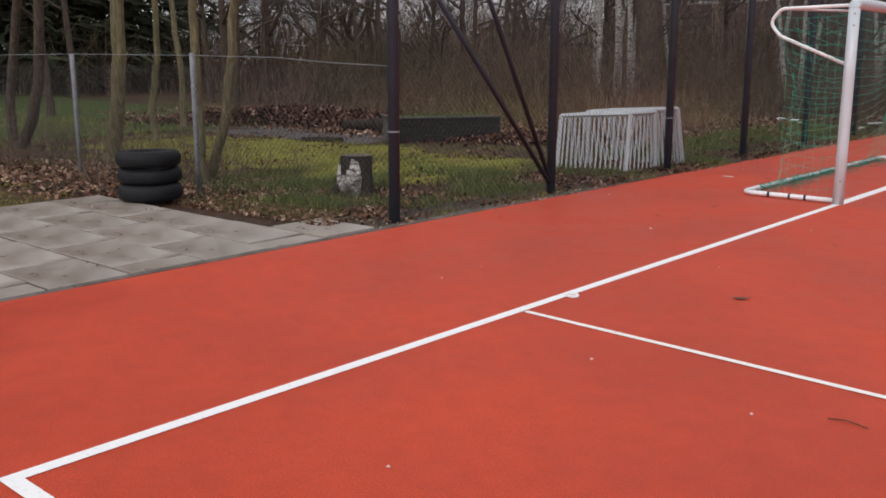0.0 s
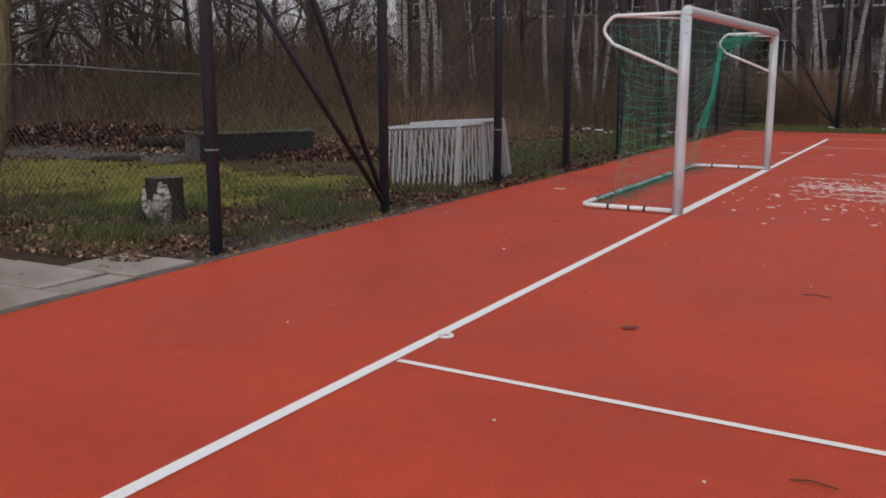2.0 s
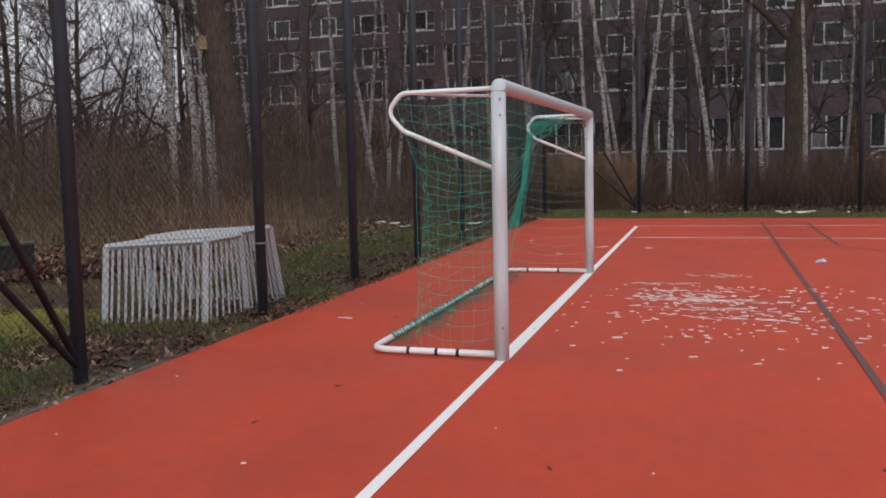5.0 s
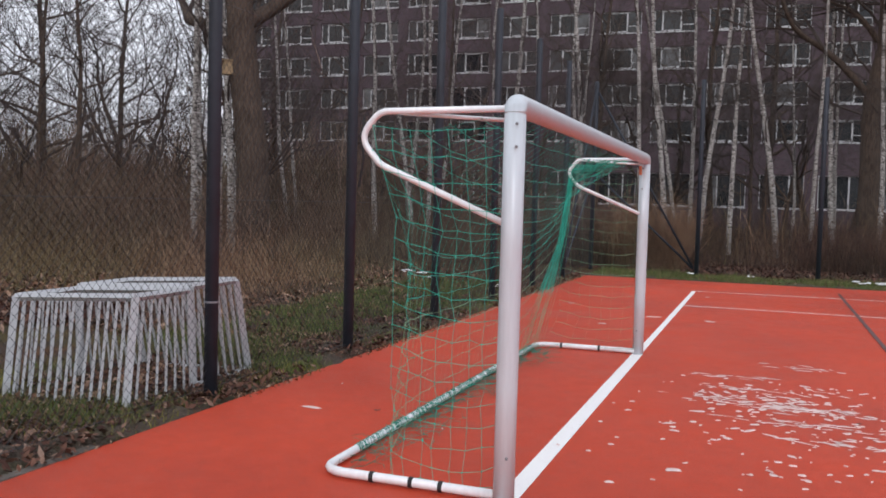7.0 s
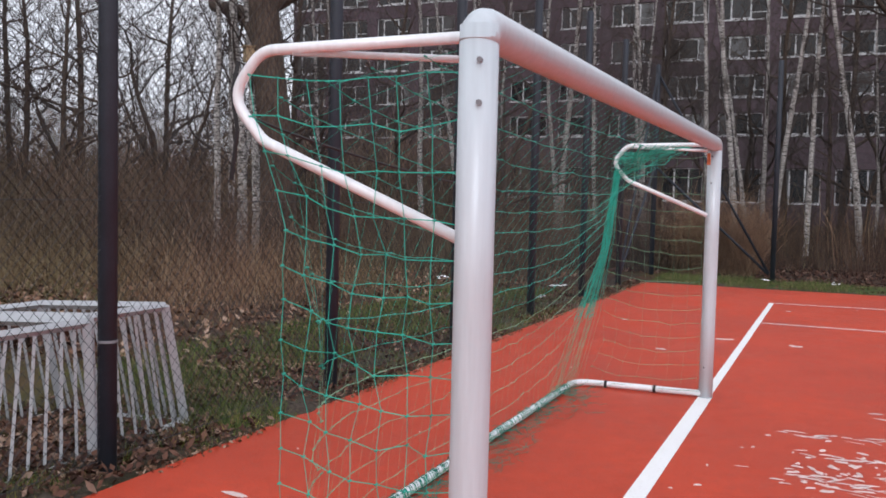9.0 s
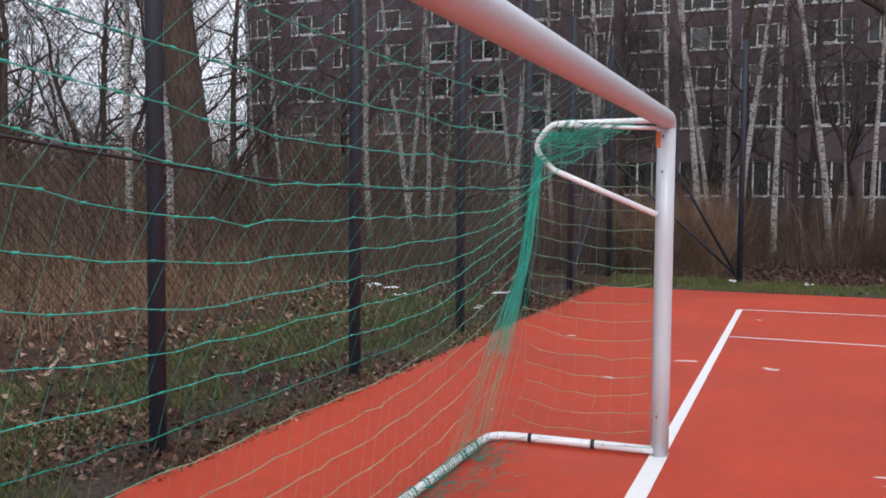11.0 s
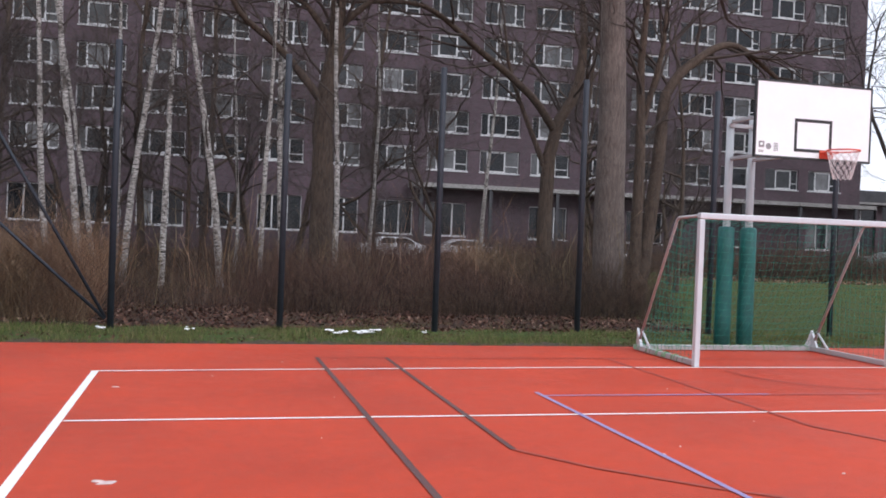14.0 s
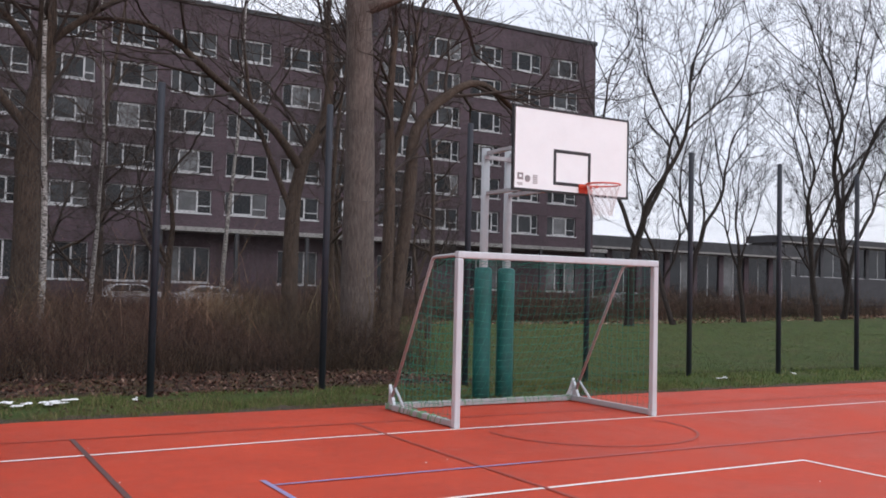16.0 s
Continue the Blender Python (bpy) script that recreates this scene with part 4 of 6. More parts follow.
def mud_edge(name, n, at, label):
    """An uneven lip of soil; at(s, t) gives the plan place across (0 to 1) and along the lip."""
    m, verts = 12, []
    for j in range(n):
        for i in range(m + 1):
            x, y = at(i / m, j / (n - 1))
            lump = noise.noise((x * 2.3, y * 2.3, 6)) + 0.7 * noise.noise((x * 7, y * 7, 8)) + 0.4 * noise.noise((x * 19, y * 19, 3))
            verts.append((x, y, -0.022 + math.sin(math.pi * i / m) ** 0.6 * (0.034 + 0.046 * lump)))
    w = m + 1
    faces = [(j * w + i, j * w + i + 1, (j + 1) * w + i + 1, (j + 1) * w + i) for j in range(n - 1) for i in range(m)]
    tagged(raw(name, verts, faces, MUD, smooth=True), label, "ground", kind="structure")


def west_lip(s, t):
    y = -0.8 + 16.3 * t
    edge = -2.47 + 0.05 * noise.noise((y * 1.7, 0, 1)) + 0.03 * noise.noise((y * 6, 0, 2))
    back = -3.3 + 0.2 * noise.noise((y * 0.8, 3, 1))
    return back + (edge - back) * s, y


def north_lip(s, t):
    x = -2.5 + 30 * t
    edge = 15.41 + 0.03 * noise.noise((x * 1.9, 5, 1)) + 0.02 * noise.noise((x * 6, 5, 2))
    return x, 15.75 + (edge - 15.75) * s


def yard_lip(s, t):
    y = -4.3 + 3.7 * t
    edge = -2.70 + 0.10 * noise.noise((y * 1.9, 7, 1)) + 0.05 * noise.noise((y * 6, 7, 2))
    return -3.35 + (edge + 3.35) * s, y


mud_edge("soil_edge", 420, west_lip, "dark soil with moss and leaves along the court")
mud_edge("soil_edge", 500, north_lip, "dark soil lip between grass and court")
mud_edge("soil_edge", 110, yard_lip, "dark soil creeping over the edging slabs")
PATH_MAT = m_plain("grey_gravel_path", (0.075, 0.062, 0.055), 0.9, 0, 0.3, 4, 0.5)
patch_sheet("back_lawn", -42, -15.5, -9, 6, 0.02, LAWN, "dull green grass at the back of the yard", 1.2)
patch_sheet("gravel_path", -22, -9.8, 1.9, 3.4, 0.008, PATH_MAT, "grey trodden path across the yard")


# ---- trees ----
def limb(so, p, d, length, r0, r1, r, nseg, seg, wob, lift):
    pts, dirs, rads = [p.copy()], [d.copy()], [r0]
    for i in range(nseg):
        d = (d + Vector((r.gauss(0, wob), r.gauss(0, wob), r.gauss(0, wob) * 0.8 + lift))).normalized()
        p = p + d * (length / nseg)
        pts.append(p.copy())
        dirs.append(d.copy())
        rads.append(r0 + (r1 - r0) * (i + 1) / nseg)
    so.tube(pts, rads, seg, cap=False)
    return pts, dirs, rads


def side_dir(d, r, spread):
    a = d.orthogonal().normalized()
    a.rotate(Matrix.Rotation(r.uniform(0, 2 * math.pi), 3, d))
    return (d * math.cos(spread) + a * math.sin(spread)).normalized()


def along(path, s):
    pts, dirs, rads = path
    f = s * (len(pts) - 1)
    i = min(int(f), len(pts) - 2)
    return pts[i].lerp(pts[i + 1], f - i), dirs[i].lerp(dirs[i + 1], f - i).normalized(), rads[i] + (rads[i + 1] - rads[i]) * (f - i)


def broad_tree(name, seed, height, rad, first, limbs, bark, label, lens=0.42, lean=(0, 0), subs=6, twigs=6, tips=3, group="", up=0.05, stop=1.0, fork=0.62, fat=1.0):
    """A leafless tree with heavy limbs, boughs, twigs and twig tips."""
    r = rng(seed)
    ob = thing(name, label, "tree", group)
    tr, cr = Soup(), Soup()
    trunk = limb(tr, Vector((0, 0, -0.25)), Vector((lean[0], lean[1], 1)).normalized(), height * stop, rad, rad * (0.25 if stop > 0.9 else 0.6), r, 12, 12, 0.035 if stop > 0.9 else 0.06, 0.02)
    tr.tube([(0, 0, -0.25), (0, 0, 0.10), (lean[0] * 0.5, lean[1] * 0.5, 0.5)], [rad * 1.35, rad * 1.15, rad * 0.97], 12, cap=False)
    for i in range(limbs + (1 if stop < 0.9 else 0)):
        s = min(0.98, first + (0.97 - first) * (i + r.random() * 0.6) / limbs)
        p, d, q = along(trunk, s)
        b = limb(tr, p, side_dir(d, r, r.uniform(0.6, 1.15)), height * lens * (1.15 - 0.65 * s * stop) * r.uniform(0.8, 1.2), q * fork, q * 0.10, r, 9, 7, 0.20, up)
        if i == limbs:
            b = limb(tr, trunk[0][-1], trunk[1][-1], height * lens * 0.75, trunk[2][-1], 0.02, r, 9, 8, 0.15, up)
        for k in range(subs):
            p2, d2, q2 = along(b, 0.22 + 0.76 * (k + r.random()) / subs)
            c = limb(cr, p2, side_dir(d2, r, r.uniform(0.4, 0.95)), height * 0.17 * r.uniform(0.6, 1.3), q2 * 0.6, 0.008, r, 5, 4, 0.17, up * 0.8)
            for _ in range(twigs):
                p3, d3, q3 = along(c, r.uniform(0.2, 1.0))
                e = limb(cr, p3, side_dir(d3, r, r.uniform(0.4, 0.9)), height * 0.075 * r.uniform(0.5, 1.3), min(q3 * 0.7, 0.014) * fat, 0.0045 * fat, r, 3, 3, 0.2, 0.03)
                for _ in range(tips):
                    p4, d4, _q = along(e, r.uniform(0.25, 1.0))
                    limb(cr, p4, side_dir(d4, r, r.uniform(0.4, 0.9)), height * 0.035 * r.uniform(0.5, 1.4), 0.006 * fat, 0.0032 * fat, r, 2, 3, 0.2, 0.02)
    tr.make("trunk", bark, ob, "", True)
    cr.make("crown", TWIG, ob, "bare winter boughs and twigs")
    return ob


def grow(thick, fine, p, d, length, r0, r, level, last, up, spread=1.0, fat=1.0):
    """A bough that bends, forks and ends in fine twigs."""
    so = thick if level < 2 else fine
    path = limb(so, p, d, length, r0, r0 * 0.66, r, 6 if level < 3 else 4 if level < 5 else 2, (12, 8, 6, 5, 4, 3, 3, 3)[level], 0.10 + 0.018 * level, up)
    if level > 3:
        for _ in range(3):
            q, dd, rr = along(path, r.uniform(0.15, 1.0))
            limb(fine, q, side_dir(dd, r, r.uniform(0.5, 1.0)), length * r.uniform(0.25, 0.5), min(rr * 0.5, 0.008 * fat), 0.003 * fat, r, 2, 3, 0.25, 0.02)
    if level == last:
        return
    for k in range(3 if level < 2 else r.choice((2, 3, 3))):
        q, dd, rr = along(path, 1.0 if k == 0 else r.uniform(0.45, 0.97))
        turn = r.uniform(0.15, 0.40) if k == 0 else r.uniform(0.45, 0.90) * spread
        grow(thick, fine, q, side_dir(dd, r, turn), length * r.uniform(0.62, 0.86), max(0.005 * fat, rr * (0.86 if k == 0 else 0.66)), r, level + 1, last, up, spread, fat)


def forked_tree(name, seed, height, rad, label, bark, lean=(0, 0), spread=1.0, last=6, fat=1.0, stem=0.32, twig=TWIG):
    r = rng(seed)
    ob = thing(name, label, "tree")
    tr, cr = Soup(), Soup()
    tr.tube([(0, 0, -0.25), (0, 0, 0.08), (lean[0] * 0.3, lean[1] * 0.3, 0.35)], [rad * 1.4, rad * 1.2, rad], 12, cap=False)
    grow(tr, cr, Vector((0, 0, -0.1)), Vector((lean[0], lean[1], 1)).normalized(), height * stem, rad, r, 0, last, 0.06, spread, fat)
    tr.make("trunk", bark, ob, "", True)
    cr.make("crown", twig, ob, "bare winter boughs and fine twigs")
    return ob


def curve_through(pts, n=5):
    """A smooth polyline through a few points."""
    pts = [Vector(p) for p in pts]
    ext = [pts[0] * 2 - pts[1]] + pts + [pts[-1] * 2 - pts[-2]]
    out = []
    for a, b, c, d in zip(ext, ext[1:], ext[2:], ext[3:]):
        for i in range(n):
            t = i / n
            out.append(0.5 * (2 * b + (c - a) * t + (2 * a - 5 * b + 4 * c - d) * t * t + (3 * b - a - 3 * c + d) * t ** 3))
    return out + [pts[-1]]


def stem_tree(name, seed, label, bark, stems, boughs=9, reach=2.6, start=0.4):
    """A leafless tree whose stems and main limbs follow the given lines: (points, lower radius, upper radius)."""
    r = rng(seed)
    ob = thing(name, label, "tree")
    tr, cr = Soup(), Soup()
    for pts, r0, r1 in stems:
        line_pts = [p + Vector((r.gauss(0, 0.008), r.gauss(0, 0.008), 0)) for p in curve_through(pts)]
        n = len(line_pts)
        rads = [r0 + (r1 - r0) * i / (n - 1) for i in range(n)]
        tr.tube(line_pts, rads, 12, cap=False)
        if line_pts[0].z < 0.6:
            tr.tube([line_pts[0] - Vector((0, 0, 0.3)), line_pts[0] + Vector((0, 0, 0.12)), line_pts[1].lerp(line_pts[0], 0.3)], [r0 * 1.5, r0 * 1.2, r0], 12, cap=False)
        dirs = [(line_pts[min(i + 1, n - 1)] - line_pts[max(i - 1, 0)]).normalized() for i in range(n)]
        for k in range(boughs):
            q, d, rr = along((line_pts, dirs, rads), start + (1 - start) * (k + r.random()) / boughs)
            grow(tr, cr, q, side_dir(d, r, r.uniform(0.5, 1.1)), reach * r.uniform(0.5, 1.1), min(rr * 0.5, 0.05), r, 2, 5, 0.05)
        grow(tr, cr, line_pts[-1], dirs[-1], reach * 0.7, r1, r, 2, 5, 0.04)
    tr.make("trunk", bark, ob, "", True)
    cr.make("crown", TWIG, ob, "bare winter boughs and fine twigs")
    return ob


def birch_tree(name, seed, height, rad, lean, group, sway=0.045):
    r = rng(seed)
    ob = thing(name, "slender white-barked birch, leafless, among brown shrubs", "tree", group)
    tr, cr = Soup(), Soup()
    trunk = limb(tr, Vector((0, 0, -0.2)), Vector((lean[0], lean[1], 1)).normalized(), height, rad, rad * 0.2, r, 12, 8, sway, 0.03)
    for i in range(16):
        p, d, q = along(trunk, 0.22 + 0.76 * (i + r.random()) / 16)
        b = limb(cr, p, side_dir(d, r, r.uniform(0.45, 0.9)), height * 0.15 * r.uniform(0.5, 1.2), q * 0.4, 0.005, r, 5, 4, 0.12, 0.06)
        for _ in range(5):
            p2, d2, q2 = along(b, r.uniform(0.25, 1.0))
            e = limb(cr, p2, side_dir(d2, r, 0.6), height * 0.06 * r.uniform(0.6, 1.3), 0.006, 0.003, r, 3, 3, 0.15, -0.10)
            for _ in range(2):
                p3, d3, _q = along(e, r.uniform(0.3, 1.0))
                limb(cr, p3, side_dir(d3, r, 0.5), height * 0.035, 0.004, 0.0025, r, 2, 3, 0.15, -0.15)
    tr.make("trunk", BIRCH, ob, "white birch bark with black scars", True)
    cr.make("crown", TWIG, ob, "fine dark twigs")
    return ob


def place(ob, x, y, rot=0.0, s=1.0):
    return Matrix.LocRotScale((x, y, ground_height(x, y)), Euler((0, 0, rot)), (s, s, s))


def plant(kinds, spots, seed, fresh=True):
    """Set the first of each kind in place, and copies of the kinds at the other spots."""
    r = rng(seed)
    used = set()
    for i, (x, y, s) in enumerate(spots):
        ob = kinds[i % len(kinds)]
        m = place(ob, x, y, r.uniform(0, 6.28), s)
        if ob.name in used or not fresh:
            copy_thing(ob, m)
        else:
            used.add(ob.name)
            ob.matrix_world = m


OAK = "large leafless tree with thick grey-brown trunk behind the fence"
oak = broad_tree("bare_tree", 5, 19, 0.41, 0.42, 10, BARK_PALE, OAK, 0.40, (0.015, 0.0), up=0.03)
oak.matrix_world = place(oak, 10.74, 23.2, 0.6)
oak_b = stem_tree("bare_tree", 17, OAK, BARK, [([(0, 0, 0), (-0.01, 0, 3.25), (-0.04, 0, 5.32), (0.26, 0, 7.11), (0.21, 0, 9.51)], 0.36, 0.20), ([(-0.08, 0, 5.4), (-1.35, -0.5, 6.71), (-2.58, -1, 7.59), (-3.13, -1.5, 8.75)], 0.13, 0.05), ([(0.22, 0, 7.02), (-0.63, 0, 8.12), (-1.57, 0, 8.64)], 0.11, 0.05), ([(0.26, 0, 7.59), (1.26, 0, 8.51), (2.55, 0, 9.49)], 0.11, 0.05)])
oak_b.matrix_world = place(oak_b, 4.38, 29)
arch_tree = stem_tree("bare_tree", 31, "leafless tree with one long arching limb behind the shrubs", BARK, [([(0, 0, 0), (0.02, 0, 3.59), (0.28, 0, 5.39), (0.9, 0, 6.66), (1.15, 0, 8.39), (0.98, 0, 10.07)], 0.27, 0.10), ([(0.24, 0, 5.29), (-0.79, -0.4, 6.33), (-2.77, -0.8, 7.62), (-4.65, -1.2, 8.68), (-6.77, -1.6, 8.52)], 0.15, 0.05), ([(0.05, 0, 3.78), (-0.77, 0, 5.59), (-1.41, 0, 7.2), (-1.66, 0, 8.65)], 0.10, 0.04)])
arch_tree.matrix_world = place(arch_tree, 12.06, 31)
stem_clump = stem_tree("bare_tree", 37, "leafless tree of several leaning stems beside a thick trunk", BARK, [([(0, 0, 0), (0.07, 0, 3.86), (-0.01, 0, 6.08), (0.11, 0, 8.18)], 0.17, 0.07), ([(0.15, 0, 0), (0.73, 0.25, 3.9), (1.04, 0.5, 5.73), (2.17, 0.75, 6.87), (3.4, 1, 7.33), (5, 1.25, 6.54)], 0.20, 0.06), ([(0.04, 0, 4.6), (0.55, 0, 6.58), (0.74, 0, 8.4)], 0.10, 0.04)], 10, 2.3)
stem_clump.matrix_world = place(stem_clump, 12.06, 24.4)
oak_c = broad_tree("bare_tree", 29, 17, 0.42, 0.26, 10, BARK, "large leafless tree with a nest box on its trunk", 0.42, (0.0, 0.0))
oak_c.matrix_world = place(oak_c, -10.2, 14.4, 1.0)
FORKED = "leafless spreading tree with forked dark trunk and fine twigs"
spread_a = forked_tree("bare_tree", 41, 11.0, 0.15, FORKED, BARK, (0.10, 0.0), fat=1.5)
spread_b = forked_tree("bare_tree", 53, 10.0, 0.13, FORKED, BARK, (-0.12, 0.05), 1.15, fat=1.5)
spread_c = forked_tree("bare_tree", 58, 10.5, 0.12, FORKED, BARK, (0.16, -0.08), 0.9, fat=1.5)
LAWN_TREE = "tall leafless tree with a high twiggy crown beside the lawn"
BARK_DARK = m_bark("dark_wet_bark", (0.014, 0.011, 0.010), (0.055, 0.042, 0.036))
TWIG_DARK = m_plain("dark_wet_twigs", (0.028, 0.021, 0.020), 0.9, 0, 0.3, 2)
lawn_a = forked_tree("bare_tree", 91, 13.5, 0.21, LAWN_TREE, BARK_DARK, (-0.10, 0.0), 0.85, 6, 1.9, 0.42, TWIG_DARK)
lawn_b = forked_tree("bare_tree", 97, 12.5, 0.19, LAWN_TREE, BARK_DARK, (0.15, 0.05), 0.95, 6, 1.9, 0.42, TWIG_DARK)
lawn_c = forked_tree("bare_tree", 103, 13.0, 0.18, LAWN_TREE, BARK_DARK, (0.05, -0.10), 0.8, 6, 1.9, 0.42, TWIG_DARK)
slim = broad_tree("bare_tree", 61, 12, 0.13, 0.25, 12, BARK, "slim leafless tree with dark twigs", 0.28, (0.03, 0.03), 4, 5, 2)
plant([lawn_a, lawn_b, lawn_c], [
    (33.4, 39.5, 1.12), (36.9, 40.0, 0.78), (43.4, 41.0, 0.78), (48.6, 40.0, 0.86), (53.0, 41.5, 1.25), (56.5, 38.0, 1.35), (60.0, 46.0, 1.35), (66.0, 54.0, 1.3), (74.0, 50.0, 1.4), (55.0, 57.0, 1.1), (62.0, 40.0, 1.4)], 7)
plant([slim, spread_a, spread_c, spread_b], [(14.5, 33.5, 1.0), (8.6, 33.0, 0.9), (16.5, 37.0, 1.0), (8.0, 41.0, 1.0), (18.5, 42.0, 0.9), (2.0, 42.0, 1.0), (-4.0, 40.0, 1.1), (22.0, 44.0, 0.9), (17.0, 31.0, 0.8), (19.5, 36.0, 0.9)], 8)
plant([slim, spread_b, slim, slim, spread_a, slim], [
    (-16.5, 15.5, 0.75), (-19.5, 18.5, 0.85), (-22.0, 12.0, 0.8), (-18.2, 16.0, 0.75), (-26.5, 18.0, 1.0), (-21.5, 14.6, 0.9), (-17.5, 24.0, 1.0), (-29.0, 27.0, 1.0), (-15.0, 30.0, 1.0), (-30.0, 14.0, 1.0), (-34.0, 22.0, 1.1),
    (-23.5, 8.5, 0.9), (-29.0, 6.5, 1.0), (-38.0, 12.0, 1.2), (-34.0, -3.0, 1.0), (-33.0, 2.0, 1.1), (-36.0, 26.0, 1.2), (-12.0, 34.0, 1.0), (-22.0, 36.0, 1.1), (-9.0, 24.0, 0.95), (-27.5, 3.0, 0.9), (-23.0, 19.0, 0.9), (-41.0, 18.0, 1.3)], 19, False)
plant([spread_a, slim, spread_b, slim], [
    (-20.5, 22.5, 1.1), (-25.0, 23.5, 1.2), (-24.0, 16.0, 1.0), (-28.5, 21.0, 1.2), (-31.5, 17.5, 1.2), (-19.0, 28.5, 1.1), (-26.0, 30.0, 1.2), (-33.0, 27.5, 1.3), (-23.0, 12.8, 0.95), (-27.5, 14.0, 1.0), (-14.2, 20.8, 0.9), (-30.0, 34.0, 1.3)], 23, False)
plant([slim, spread_b], [(-6.5, 38.0, 0.9), (-9.0, 36.5, 0.9), (0.5, 38.0, 0.8), (-3.5, 44.0, 1.3), (1.0, 46.0, 1.4), (5.0, 44.0, 1.3), (-7.5, 44.5, 1.3), (3.2, 40.0, 1.2), (-1.2, 39.0, 1.2), (-11.0, 42.0, 1.3), (9.0, 46.0, 1.3)], 29, False)

b1 = birch_tree("birch_tree", 3, 15, 0.10, (0.0, 0.0), "birches round the court", 0.022)
b2 = birch_tree("birch_tree", 9, 14, 0.085, (0.07, -0.03), "birches round the court")
b3 = birch_tree("birch_tree", 14, 13, 0.075, (-0.10, 0.04), "birches round the court")
b1.matrix_world = place(b1, -3.0, 19.0)
BIRCH_LINE = [(-2.78, 28, -0.122), (-2.03, 28, -0.058), (-1.83, 29.5, -0.128), (-0.99, 28, 0.044), (0.03, 28, 0.028), (1.56, 28, -0.079), (2.6, 28, -0.01), (3.39, 29.5, -0.064), (4.64, 28, 0.037), (-4.81, 27, -0.058), (-6.31, 27, -0.089), (-11.04, 27, -0.12), (-10.56, 27, 0.032), (-12.6, 27, -0.096)]
for k, (x, y, lean) in enumerate(BIRCH_LINE):
    size = (0.95, 1.1, 0.8, 1.0)[k % 4]
    copy_thing(b1, Matrix.Translation((x, y, ground_height(x, y))) @ Euler((0, math.atan(lean), 0)).to_matrix().to_4x4() @ Matrix.Rotation(k * 1.9, 4, "Z") @ Matrix.Diagonal((size, size, 1, 1)))
plant([b2, b3, b1], [
    (-5.6, 31.0, 1.1), (-6.5, 33.0, 1.0), (-7.6, 27.0, 1.1), (-8.4, 29.5, 1.0), (-10.5, 28.0, 1.1),
    (-11.6, 15.0, 1.05), (-11.3, 15.2, 0.95), (-11.9, 15.3, 1.0), (-11.1, 14.8, 0.9), (-12.2, 14.9, 0.95),
    (-13.5, 22.0, 1.0), (-15.2, 19.5, 1.0), (7.0, 36.0, 0.9), (2.2, 37.0, 1.0), (-2.0, 37.0, 1.0), (-13.0, 31.0, 1.1), (-16.0, 27.0, 1.0), (12.0, 38.0, 0.9), (4.0, 38.5, 1.0)], 11)

YARD = "young tree with smooth olive-green trunk by the yard fence"
yard_a = stem_tree("yard_tree", 71, YARD, BARK_OLIVE, [([(-0, 0, 0), (-0, 0, 0.77), (-0.01, 0, 1.59), (-0.01, 0, 2.46), (-0.01, 0, 3.5)], 0.066, 0.045)], 6, 1.5, 0.72)
yard_a.matrix_world = place(yard_a, -6.72, -3.2)
yard_b = stem_tree("yard_tree", 73, "young tree with a bent olive-green trunk by the yard fence", BARK_OLIVE, [([(-0, 0, 0), (0.12, 0, 0.29), (0.38, 0, 0.77), (0.47, 0, 1.19), (0.59, 0, 1.79), (0.68, 0, 2.44), (0.74, 0, 3.22)], 0.068, 0.045)], 6, 1.5, 0.72)
yard_b.matrix_world = place(yard_b, -6.84, -3)
yard_c = stem_tree("yard_tree", 75, "slender olive-brown tree beside the yard fence", BARK_OLIVE, [([(-0, 0, 0), (0.21, 0, 0.69), (0.4, 0, 1.62), (0.45, 0, 2.68), (0.49, 0, 3.95)], 0.12, 0.085)], 6, 1.5, 0.72)
yard_c.matrix_world = place(yard_c, -10.18, -2.5)
yard_d = stem_tree("yard_tree", 77, "thin young tree in the yard", BARK_OLIVE, [([(0, 0, 0), (-0.01, 0, 0.73), (0.24, 0, 1.66), (0.25, 0, 2.96), (0.26, 0, 4.52)], 0.068, 0.045)], 6, 1.5, 0.72)
yard_d.matrix_world = place(yard_d, -12.4, -0.4)
yard_e = stem_tree("yard_tree", 79, "dark tree of two leaning stems in the yard", BARK, [([(0, 0, 0), (0.58, 0, 0.56), (0.97, 0, 1.46), (1.19, 0, 2.81), (1.35, 0, 4.43)], 0.1, 0.07), ([(-0.27, 0, 0), (-0.25, 0, 0.77), (0.1, 0, 1.75), (0.54, 0, 2.84), (0.86, 0, 4.15)], 0.09, 0.06)], 6, 1.5, 0.72)
yard_e.matrix_world = place(yard_e, -13.17, -2.6)
yard_f = stem_tree("yard_tree", 81, "thin young tree in the yard", BARK_OLIVE, [([(-0, 0, 0), (0.03, 0, 1.09), (-0.14, 0, 2.08), (-0.28, 0, 3.31), (-0.38, 0, 4.79)], 0.075, 0.05)], 6, 1.5, 0.72)
yard_f.matrix_world = place(yard_f, -15.13, 2)
for x, y, rot, s in ((-15.5, 3.5, 2.5, 0.75), (-17.2, 5.0, 3.6, 0.65), (-20.5, 1.5, 1.5, 0.8), (-24.0, -3.5, 0.5, 0.8)):
    copy_thing(slim, place(slim, x, y, rot, s))


